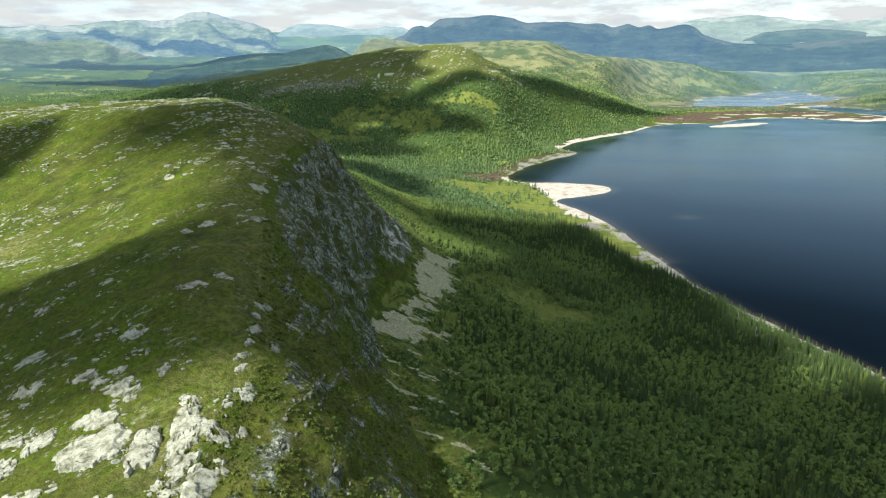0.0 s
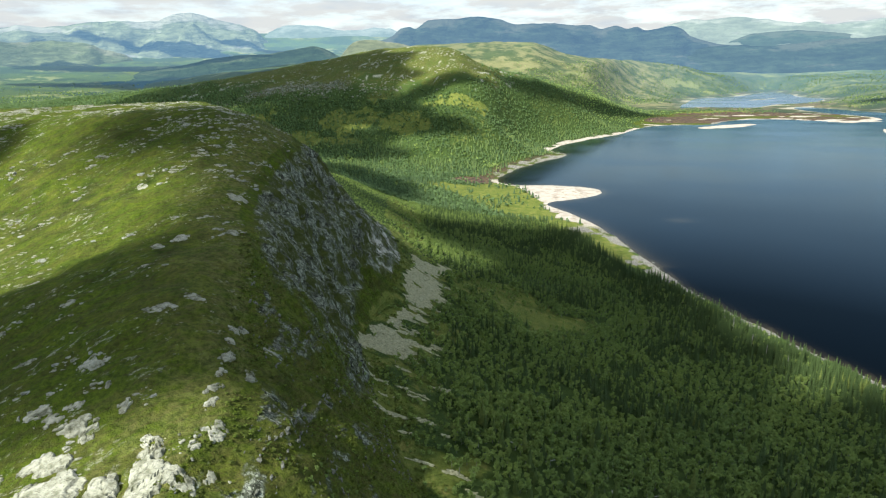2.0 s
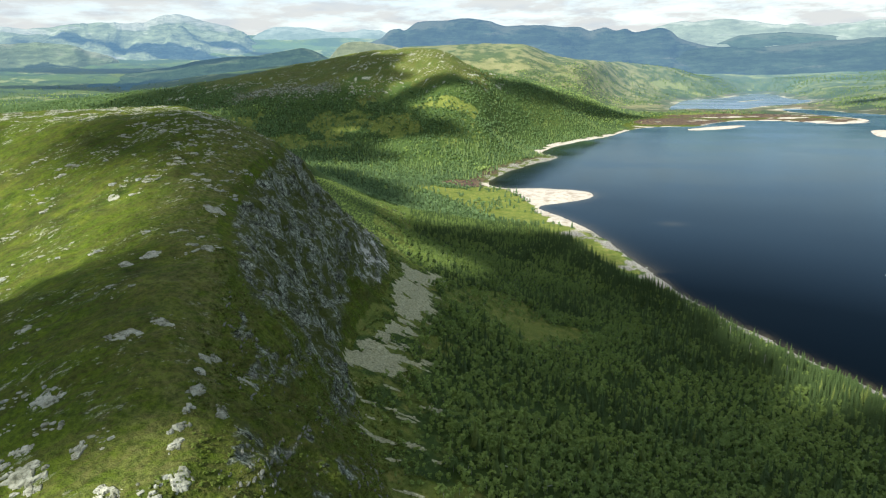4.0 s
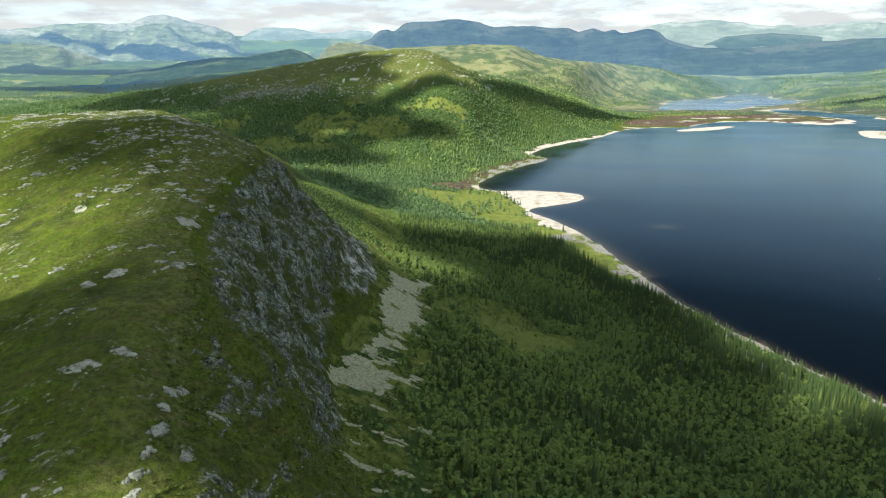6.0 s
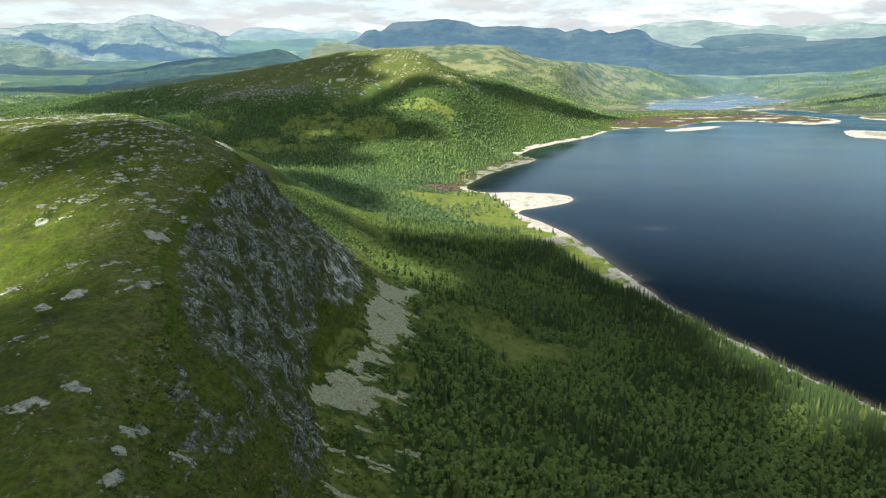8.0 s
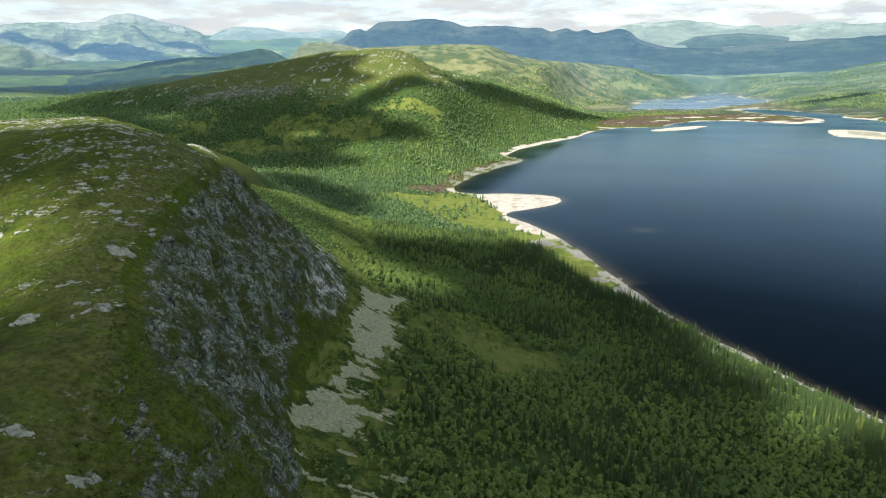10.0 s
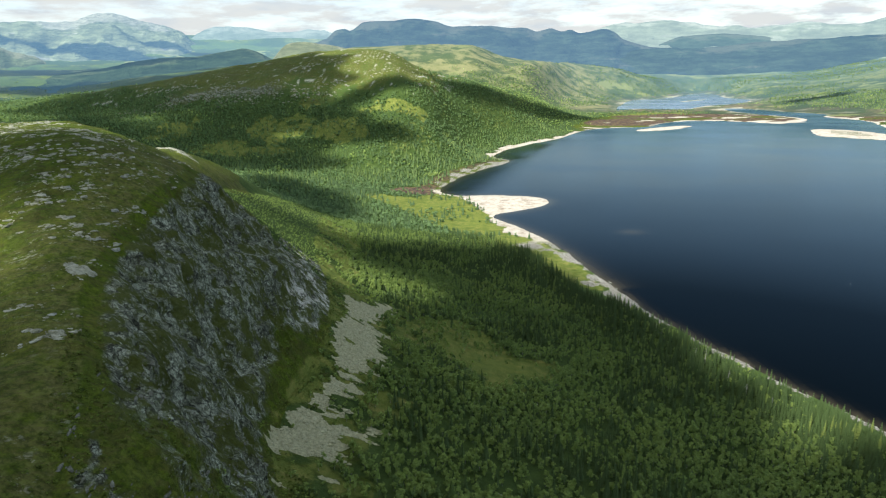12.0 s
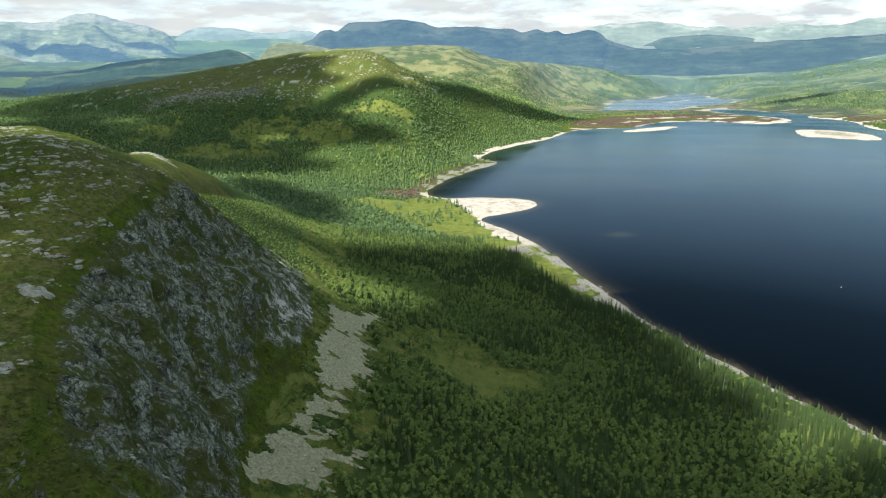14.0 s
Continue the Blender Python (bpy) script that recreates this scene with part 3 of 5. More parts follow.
# ---- mesh helpers ----
def mesh_from(name, verts, faces, material, smooth=False, **attributes):
    """A mesh from arrays: faces is an (n, 3) or (n, 4) array; attributes are point values."""
    me = bpy.data.meshes.new(name)
    verts, faces = np.asarray(verts, np.float32), np.asarray(faces, np.int32)
    k = faces.shape[1]
    me.vertices.add(len(verts))
    me.vertices.foreach_set("co", verts.ravel())
    me.loops.add(faces.size)
    me.loops.foreach_set("vertex_index", faces.ravel())
    me.polygons.add(len(faces))
    me.polygons.foreach_set("loop_start", np.arange(0, faces.size, k, dtype=np.int32))
    me.polygons.foreach_set("use_smooth", np.full(len(faces), smooth))
    for key, values in attributes.items():
        me.attributes.new(key, "FLOAT", "POINT").data.foreach_set("value", np.asarray(values, np.float32))
    me.update(calc_edges=True)
    me.validate()
    me.materials.append(material)
    return me


def grid_faces(rows, cols, wrap=False):
    i, j = np.meshgrid(np.arange(rows - 1), np.arange(cols if wrap else cols - 1), indexing="ij")
    jn = (j + 1) % cols
    return np.stack([i * cols + j, i * cols + jn, (i + 1) * cols + jn, (i + 1) * cols + j], -1).reshape(-1, 4)


def part(name, me, parent, label=""):
    ob = new(name, me)
    ob.parent = parent
    return tagged(ob, label)


# ---- what covers the ground ----
def masks(x, y, z, s, u, xb, xf, isle):
    r = np.hypot(x, y)
    az = np.degrees(np.arctan2(x, y))
    n1, n2, n3 = fbm(x, y, 60, 4, shift=3.0), fbm(x, y, 14, 4, shift=7.0), fbm(x, y, 180, 4, shift=1.0)
    close = y < 560
    on_fell = (x < xf + 1) & (y < 620) & ~((u > 0.45 + 0.25 * n2) & (y > 352 + 20 * n2)) & ~((u > 0.12 + 0.2 * n2) & (y > 392 + 25 * n2)) & ~((y > 500) & (z < 84))
    cliff = step(0.02, 0.16, u) * (1 - step(0.80, 1.0, u + 0.15 * n2)) * step(135, 175, y + 10 * n2) * (1 - step(345, 385, y))
    apron = step(0.66, 0.9, u + 0.25 * n2) * step(212, 232, y) * (1 - step(255, 275, y))
    cliff = cliff * np.clip(0.92 + 0.45 * n2 + 0.2 * n1 - 0.75 * apron, 0, 1)
    front = step(0.0, 0.1, u) * (1 - step(0.55, 0.95, u)) * (1 - step(140, 175, y)) * np.clip(0.20 + 1.25 * fbm((x + 0.25 * y) / 1.9, y / 6.5, 1.0, 4, 0.62, shift=81.0), 0, 0.8)
    back = step(0.05, 0.3, u) * (1 - step(0.6, 0.9, u)) * step(340, 380, y) * (1 - step(470, 560, y)) * np.clip(0.25 + 0.7 * n2, 0, 0.5)
    hill2 = step(95, 135, z + 22 * n1) * step(1000, 1150, y) * (r < 2100) * np.clip(0.22 + 0.9 * n2 + 0.6 * fbm(x, y, 40, 3), 0, 0.9)
    crag2 = np.exp(-((y - 1238 - 0.08 * (x + 370) + 34 * n1) / 42) ** 2) * step(-530, -450, x) * (1 - step(-285, -235, x)) * np.clip(0.85 + 0.9 * n2, 0, 1)
    hill2 = np.maximum(0.55 * hill2, 0.8 * crag2)
    rock = np.clip(np.maximum.reduce([np.where(on_fell, cliff, 0), np.where(on_fell, front, 0), np.where(on_fell, back, 0), hill2]), 0, 1)
    fingers = fbm(x / 9.0, y / 2.2, 1.0, 3, shift=4.0)
    d = outline_distance(x, y, SCREE)
    streaks, flecks = np.zeros_like(x), fbm(x / 3.2, y / 1.3, 1.0, 3, 0.6, shift=57.0)
    for tx, ty, long, wide in TONGUES:
        lean = y - ty - 0.12 * (x - tx) + 1.4 * fingers
        streaks = np.maximum(streaks, step(1.1, 0.7, np.hypot((x - tx) / long, lean / wide) + 1.1 * flecks))
    scree = np.maximum(step(1.0, -1.0, d + 2.0 + 6.5 * fingers * (0.35 + 0.65 * step(-8, 4, x - xf - 14)) + 8 * step(0.30, 0.5, fbm(x / 16, y / 7, 1.0, 3, shift=27.0))), 0.85 * streaks) * close
    # the shore's bare strip, wider where the lake has sand
    width = glide(y, (0, 300, 420, 465, 510, 550, 590, 640, 690, 710, 840, 860, 900, 1000, 1100, 1160, 1200, 1290, 1450, 1560, 1700, 3000), (3.6, 3.6, 6, 12, 18, 21, 26, 22, 15, 7, 6, 7, 12, 18, 24, 14, 12, 13, 14, 8, 17, 24))
    bar = step(-6, 4, x - 40 - 0.27 * (842 - y)) * step(722, 735, y) * (1 - step(840, 860, y))
    strip = (1 - step(0.75, 1.1, s / (width * np.maximum(1 + 0.9 * n2 + 1.1 * n1, 0.12)))) * (s > -6) * (r < 3400)
    strip = np.maximum(strip, bar * (s > -6))
    sandy = np.maximum(step(575, 650, y + 25 * n1) * (1 - 0.75 * step(850, 900, y) * (1 - step(1150, 1200, y)) - 0.9 * step(1560, 1640, y) * (1 - step(640, 760, x))), 0)
    sand = np.maximum(strip * sandy, step(-3, 1, isle) * (1 - 0.5 * step(24, 40, isle)))
    shingle = strip * (1 - sandy) * np.clip(0.75 + 1.5 * fbm(x, y, 10, 3, 0.6, shift=61.0), 0, 1)
    marsh = step(1560, 1660, y) * step(330, 480, x) * (1 - step(150, 290, s + 70 * n1)) * (r < 3900) * (1 - step(6, 14, z))
    peat = np.maximum(marsh * np.clip(0.85 + 1.1 * fbm(x / 120, y / 60, 1.0, 3, shift=14.0), 0, 1), step(860, 900, y) * (1 - step(1120, 1160, y)) * (1 - step(20, 60, s)) * 0.6)
    peat = np.maximum(peat, 0.9 * step(0.35, 0.6, np.exp(-((x + 8) / 46) ** 2 - ((y - 872) / 30) ** 2) + 0.25 * n2))
    sand = np.maximum(sand, marsh * step(0.24, 0.38, fbm(x / 130, y / 30, 1.0, 3)) * (1 - step(90, 200, s)) * (1 - step(3, 7, z)))
    meadow = np.maximum(0.9 * step(10, -8, outline_distance(x, y, CLEARING) - 4 + 26 * n2 + 10 * n1), step(12, -4, outline_distance(x, y, SHORE_MEADOW) + 8 * n2))
    open2 = 0.13 * step(880, 960, y) * (r < 2100) * step(-330, -150, x)
    meadow = np.maximum(meadow, 0.8 * step(0.22, 0.42, n3 + 0.45 * n1 + open2) * step(700, 900, y) * (z > 3) * np.where((r < 2100) & (x > -120), 0.45 * step(14, 34, z), 1) * (1 - 0.9 * (az < -10) * (r > 1700)) * (1 - 0.9 * step(-330, -480, x)) * (1 - step(100, 130, z + 14 * n1) * (r < 2100)))
    for mx, my, long, wide in HILL_MEADOWS:
        meadow = np.maximum(meadow, 0.9 * step(1.25, 0.8, np.hypot((x - mx) / long, (y - my) / wide) + 1.3 * n1 + 1.0 * n2))
    meadow = np.maximum(meadow, 0.9 * step(1.2, 0.8, np.hypot((x - 760) / 190, (y - 2060) / 100) + 0.8 * n1) * (s > 18))
    base = close * step(-4, 0, x - xf) * (1 - step(16, 46, x - xf + 16 * n1)) * np.clip(0.55 + 0.8 * n2, 0, 0.95)
    meadow = np.maximum(meadow, base * (1 - scree))
    forest = (1 - meadow) * (1 - rock) * (1 - np.clip(sand + shingle + peat + scree, 0, 1)) * (1 - on_fell * 1.0) * (1 - 0.55 * step(105, 150, z + 30 * n1) * step(900, 1100, y))
    n5 = fbm(x / 420, y / 300, 1.0, 5, 0.6, shift=17.0)
    forest = np.where(r > 2000, np.clip(0.45 + 2.2 * n5 + 0.5 * n1 + 0.40 * (az < -10) + 0.15 * (az > 14), 0, 1), forest) * (1 - marsh)
    crest = step(185, 250, y) * (1 - step(310, 360, y))
    slab = np.where(on_fell & (u <= 0.02), np.clip(0.25 + 0.9 * fbm(x, y, 34, 3, shift=66.0) + 0.45 * crest + 0.35 - 0.3 * (1 - step(95, 125, y)), 0, 1), 0)
    top2 = step(88, 125, z + 26 * n1) * (y > 1000) * (r < 2100)
    slab = np.maximum(slab, 0.95 * top2)
    spur = step(0.60, 0.74, u + 0.12 * n2) * (1 - step(0.96, 1.0, u)) * step(258, 272, y) * (1 - step(365, 392, y)) * (x < xf)
    rock = np.maximum(rock, 0.9 * spur * step(-0.35, 0.0, n2))
    spur = spur * step(-0.12, 0.12, fbm(x / 5.0, y / 9.0, 1.0, 4, 0.62, shift=47.0))

    bare = (top2 * step(-0.05, 0.2, fbm(x / 90, y / 120, 1.0, 3, 0.62, shift=19.0)) * step(0.05, 0.35, fbm(x / 9, y / 9, 1.0, 4, 0.65, shift=29.0)) * 0.66)
    bog = step(0.25, 0.8, np.exp(-((x + 152) / 20) ** 2 - ((y - 164) / 13) ** 2) + 0.3 * n2)
    dry = step(-14, -6, az) * (1 - 0.6 * step(14, 19, az))
    brown = on_fell * (0.30 * step(-0.02, 0.08, u) * (1 - step(0.9, 1.0, u)) * (1 - step(150, 210, y)) + 0.6 * (u <= 0) * step(-26, -2, x - xb + 8 * n2) * (1 - step(0.02, 0.1, u)))
    brown = np.clip(np.maximum.reduce([brown, 0.55 * top2, 1.2 * bog]), 0, 1)
    return dict(pale=spur, brown=brown, dry=dry, slab=slab, bare=bare, rock=rock, scree=scree, sand=np.clip(sand, 0, 1), shingle=shingle, peat=np.clip(peat - sand, 0, 1), meadow=meadow * (s > 0), forest=np.clip(forest, 0, 1))


FELL_BOX = (-340.0, 9.0, 48.0, 440.0)


def box_edge(x, y):
    x0, x1, y0, y1 = FELL_BOX
    return np.minimum.reduce([x - x0, x1 - x, y - y0, y1 - y])


# ---- ground: one sheet to the horizon ----
def build_ground():
    fine = np.arange(-52, 52.01, 0.32)
    ang = np.radians(np.concatenate([fine, np.arange(56, 307, 4.0)]))
    rad = 28 * np.exp(np.linspace(0, np.log(4900 / 28), 470))
    a, r = np.meshgrid(ang, rad)
    x, y = (r * np.sin(a)).ravel(), (20 + r * np.cos(a)).ravel()
    z, s, u, xb, xf, isle = land(x, y)
    m = masks(x, y, z, s, u, xb, xf, isle)
    z = z + relief(x, y, z) - 5 * step(5, 12, box_edge(x, y))
    rr = np.hypot(x, y)
    # strength of the painted haze, growing with distance
    haze_glow = np.clip((rr - 1850) / 2500, 0, 1) ** 1.4
    faces = grid_faces(len(rad), len(ang), wrap=True)
    x[:len(ang)], y[:len(ang)] = 0, 20
    z[:len(ang)] = z[:len(ang)].mean()
    split = int(np.searchsorted(rad, 2150))
    cut = split * len(ang)
    verts = np.stack([x, y, z], 1)
    me = mesh_from("ground", verts[:cut + len(ang)], faces[faces.max(1) < cut + len(ang)], TERRAIN, True, **{k: v[:cut + len(ang)] for k, v in m.items()})
    ob = tagged(new("ground", me), "green wooded valley floor and heath sloping to a lake", "ground", kind="structure")
    far = mesh_from("backdrop", verts[cut:], faces[faces.min(1) >= cut] - cut, FAR_TERRAIN, True, haze_glow=haze_glow[cut:], **{k: v[cut:] for k, v in m.items()})
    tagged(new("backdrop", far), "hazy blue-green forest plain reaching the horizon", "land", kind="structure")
    return ob


def crags(x, y, z, u, xf):
    """How far the broken rock of the steep side stands out from the even slope."""
    steep = np.maximum(step(0.02, 0.2, u) * (1 - step(0.75, 1.0, u)) * (x < xf) * (0.6 + 0.4 * step(130, 180, y)) * (1 - 0.7 * step(350, 400, y)), 0)
    q = np.stack([x * 0.8 + z * 0.35, y * 0.9 - z * 0.25, z * 0.55 + y * 0.2], 1)

    def crag(size):
        return 1 - 2.2 * np.abs(vnoise(q[:, 0] / size, q[:, 1] / size, q[:, 2] / size))
    push = steep * (2.6 * crag(19.0) + 1.8 * crag(8.0) + 0.9 * crag(3.4) + 0.30 * crag(1.6))
    step_z = steep * 1.1 * (np.abs(((z + 0.35 * y + 2 * vnoise(x / 9, y / 9)) / 5.5) % 1 - 0.5) * 2 - 0.5)
    return steep, push, step_z


def build_fell():
    x0, x1, y0, y1 = FELL_BOX
    gx = np.concatenate([np.arange(x0, -125, 1.8), np.arange(-125, x1, 0.55)])
    gy = np.concatenate([np.arange(y0, 345, 0.75), np.arange(345, y1, 1.6)])
    x, y = [v.ravel() for v in np.meshgrid(gx, gy)]
    z, s, u, xb, xf, isle = land(x, y)
    m = masks(x, y, z, s, u, xb, xf, isle)
    z = z + relief(x, y, z) - 0.9 * (1 - step(0, 6, box_edge(x, y)))
    # crags: push the steep side in and out along its slope
    steep, push, step_z = crags(x, y, z, u, xf)
    x = x + 0.80 * push
    z = z + 0.35 * push + step_z
    bare = m["rock"]
    z = z + (1 - steep) * bare * 0.5 * np.abs(vnoise(x / 2.2, y / 1.3))
    faces = grid_faces(len(gy), len(gx))
    face = (u[faces].mean(1) > 0.0) & (u[faces].mean(1) < 1.0) & (y[faces].mean(1) > 140) & (y[faces].mean(1) < 372)
    verts = np.stack([x, y, z], 1)

    def piece(name, keep, smooth=True):
        used, index = np.unique(faces[keep], return_inverse=True)
        return mesh_from(name, verts[used], index.reshape(-1, 4), TERRAIN, smooth, **{k: v[used] for k, v in m.items()})
    ob = tagged(new("fell", piece("heath", ~face)), "rounded heath-covered fell with a steep dark rock cliff", "hill")
    part("cliff", piece("cliff", face, False), ob, "steep dark grey cliff with mossy ledges")
    return ob


def build_water():
    gx, gy = np.meshgrid(np.concatenate([np.arange(-20, 330, 5.0), np.arange(330, 1900, 18.0)]), np.concatenate([np.arange(-800, 200, 40), np.arange(200, 1300, 6.5), np.arange(1300, 2450, 22.0)]))
    x, y = gx.ravel(), gy.ravel()
    z, s, *_ , isle = land(x, y)
    shallow = np.exp(np.minimum(s, 0) / np.where(y < 480, 2.5, 6.0)) * 0.9 * (s < 3)
    shallow = np.maximum(shallow, 0.8 * np.exp(-np.abs(isle) / 7.0))
    shallow = np.maximum(shallow, 0.7 * np.exp(-(((x - 800) / 75) ** 2 + ((y - 1322 + 0.28 * (x - 800)) / 9) ** 2)))
    shallow = np.maximum(shallow, 0.35 * np.exp(-(((x - 205) / 12) ** 2 + ((y - 640) / 9) ** 2)))
    me = mesh_from("water", np.stack([x, y, 0 * x], 1), grid_faces(*gx.shape), WATER, True, shallow=shallow)
    k = np.linspace(0, 2 * np.pi, 49)[:-1]
    px, py = 1130 + 620 * np.cos(k), 2910 + 720 * np.sin(k)
    pond = mesh_from("pond", np.concatenate([[(1130, 2910, 0.05)], np.stack([px, py, 0 * px + 0.05], 1)]), [(0, 1 + a, 1 + (a + 1) % 48) for a in range(48)], RUFFLED, True, shallow=np.zeros(49))
    tagged(new("pond", pond), "pale wind-ruffled pond among sand flats", "pond", kind="structure")
    tagged(new("water", me), "dark calm mountain lake reflecting a cloudy sky", "lake", kind="structure")


# ---- distant mountains ----
def build_mountain(label, crest, radius, depth, foot, haze_glow, green, pale, seed, roughness=1.0):
    """A range from (bearing, elevation) stations of its skyline, with spurs running down to its foot."""
    b = np.array([c[0] for c in crest], float)
    e = np.array([c[1] for c in crest], float)
    n_a, n_t = int(max(60, (b[-1] - b[0]) * 6)), 24
    a, t = np.meshgrid(np.linspace(b[0], b[-1], n_a), np.linspace(0, 1.35, n_t))
    top = 160 + radius * np.tan(np.radians(glide(a, b, e)))
    top = top + roughness * 9 * fbm(a, a * 0 + seed, 1.1, 4)
    fade = min(8.0, 0.28 * (b[-1] - b[0]))
    ends = step(0, fade, a - b[0]) * step(0, fade, b[-1] - a)
    r = radius - depth * (1 - t)
    x, y = r * np.sin(np.radians(a)), 32 + r * np.cos(np.radians(a))
    rise = np.clip(t, 0, 1)
    spur = fbm(x, y, 420, 5, 0.55, seed) * 0.34 - np.abs(fbm(x, y, 210, 4, 0.5, seed + 3)) * 0.22 + 0.06
    prof = rise**1.25 + spur * 4 * rise * (1 - rise) * roughness
    prof = np.where(t > 1, 1 - (t - 1) * 2.2, np.minimum(prof, rise**0.45))
    z = foot + (top - foot) * prof * (0.35 + 0.65 * ends) - (1 - ends) * 60
    summit = step(0.55, 1.0, prof) * np.clip(0.6 + 0.8 * fbm(x, y, 240, 4, shift=seed), 0, 1)
    me = mesh_from("mountain", np.stack([x, y, z], -1).reshape(-1, 3), grid_faces(n_t, n_a), make_mountain("hazed_mountain", haze_glow, green, pale), True, summit=summit.ravel())
    tagged(new("mountain", me), label, "mountain", "mountains along the skyline")


def build_mountains():
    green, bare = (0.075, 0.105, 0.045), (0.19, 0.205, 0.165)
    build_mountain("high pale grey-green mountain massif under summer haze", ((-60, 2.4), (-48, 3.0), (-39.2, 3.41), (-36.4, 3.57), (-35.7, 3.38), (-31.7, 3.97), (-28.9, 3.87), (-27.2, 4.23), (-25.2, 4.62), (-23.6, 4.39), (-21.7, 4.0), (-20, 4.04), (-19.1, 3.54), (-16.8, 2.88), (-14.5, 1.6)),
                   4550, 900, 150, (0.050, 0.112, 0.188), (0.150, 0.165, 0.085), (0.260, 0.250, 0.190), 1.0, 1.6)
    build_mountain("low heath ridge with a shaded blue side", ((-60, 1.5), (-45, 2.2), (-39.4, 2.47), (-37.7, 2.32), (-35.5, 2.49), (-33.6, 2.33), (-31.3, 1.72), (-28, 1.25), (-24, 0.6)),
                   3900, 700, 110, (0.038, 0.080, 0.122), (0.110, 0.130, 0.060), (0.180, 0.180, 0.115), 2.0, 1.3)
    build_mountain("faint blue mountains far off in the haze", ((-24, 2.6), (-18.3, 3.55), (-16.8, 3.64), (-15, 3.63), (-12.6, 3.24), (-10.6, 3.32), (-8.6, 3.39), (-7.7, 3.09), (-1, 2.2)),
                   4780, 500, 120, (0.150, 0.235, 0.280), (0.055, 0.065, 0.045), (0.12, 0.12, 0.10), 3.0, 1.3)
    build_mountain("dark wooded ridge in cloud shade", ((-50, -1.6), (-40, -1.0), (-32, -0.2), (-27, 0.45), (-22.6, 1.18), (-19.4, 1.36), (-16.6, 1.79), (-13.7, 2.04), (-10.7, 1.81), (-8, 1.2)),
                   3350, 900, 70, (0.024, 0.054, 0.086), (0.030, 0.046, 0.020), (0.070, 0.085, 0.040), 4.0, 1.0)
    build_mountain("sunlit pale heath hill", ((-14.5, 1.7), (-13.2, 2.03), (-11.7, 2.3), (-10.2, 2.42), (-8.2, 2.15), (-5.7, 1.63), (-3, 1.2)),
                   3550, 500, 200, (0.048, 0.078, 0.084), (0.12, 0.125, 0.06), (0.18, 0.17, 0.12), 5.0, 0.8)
    # this range and the next: cloud shade put into their dark base colours
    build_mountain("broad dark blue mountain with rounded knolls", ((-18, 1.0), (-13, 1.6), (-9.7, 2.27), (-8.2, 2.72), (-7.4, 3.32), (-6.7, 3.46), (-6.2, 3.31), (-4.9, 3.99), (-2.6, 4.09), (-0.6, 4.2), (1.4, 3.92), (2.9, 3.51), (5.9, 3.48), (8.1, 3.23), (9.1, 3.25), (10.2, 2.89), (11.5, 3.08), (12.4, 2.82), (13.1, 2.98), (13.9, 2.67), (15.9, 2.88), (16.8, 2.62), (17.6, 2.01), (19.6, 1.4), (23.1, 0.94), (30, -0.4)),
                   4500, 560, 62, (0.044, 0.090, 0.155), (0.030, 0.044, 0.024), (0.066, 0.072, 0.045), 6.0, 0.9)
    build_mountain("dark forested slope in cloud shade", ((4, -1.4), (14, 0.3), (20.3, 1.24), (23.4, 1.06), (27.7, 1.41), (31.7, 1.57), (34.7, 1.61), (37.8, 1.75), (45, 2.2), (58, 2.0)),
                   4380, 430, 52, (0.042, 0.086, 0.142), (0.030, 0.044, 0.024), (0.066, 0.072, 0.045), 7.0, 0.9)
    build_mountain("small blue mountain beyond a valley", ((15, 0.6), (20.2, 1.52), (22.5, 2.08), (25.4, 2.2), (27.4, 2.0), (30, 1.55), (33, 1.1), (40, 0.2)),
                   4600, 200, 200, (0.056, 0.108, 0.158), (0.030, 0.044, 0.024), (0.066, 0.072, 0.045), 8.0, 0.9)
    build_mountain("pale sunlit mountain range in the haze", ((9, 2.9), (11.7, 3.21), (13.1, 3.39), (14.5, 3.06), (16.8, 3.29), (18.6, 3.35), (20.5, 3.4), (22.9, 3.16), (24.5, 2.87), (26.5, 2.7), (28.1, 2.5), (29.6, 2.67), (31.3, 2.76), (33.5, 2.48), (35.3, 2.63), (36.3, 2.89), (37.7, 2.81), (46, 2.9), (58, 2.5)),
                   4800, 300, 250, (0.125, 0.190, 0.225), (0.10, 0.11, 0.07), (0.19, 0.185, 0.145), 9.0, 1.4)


# ---- clouds overhead ----
def puff_mesh(name, rx, ry, rz, seed, vapour):
    """A cumulus: overlapping lumps over a flattish base."""
    r = np.random.default_rng(seed)
    bm = bmesh.new()
    count = 14
    for k in range(count):
        a = k * 2.4 + r.uniform(-0.4, 0.4)
        d = 0.0 if k == 0 else math.sqrt(k / count) * 0.72
        size = (0.62 if k == 0 else r.uniform(0.34, 0.5))
        m = Matrix.LocRotScale((rx * d * math.cos(a), ry * d * math.sin(a), 0), None, (rx * size, ry * size, rz * size * 2))
        bmesh.ops.create_icosphere(bm, subdivisions=2, radius=1.0, matrix=m)
    for v in bm.verts:
        w = 0.30 * noise.fractal(v.co / (0.30 * min(rx, ry)) + Vector((seed, 0, 0)), 1.0, 2.0, 4)
        v.co.x *= 1 + w
        v.co.y *= 1 + w
        if v.co.z < 0:
            v.co.z *= 0.25
    me = bpy.data.meshes.new(name)
    bm.to_mesh(me)
    bm.free()
    me.materials.append(vapour)
    return me


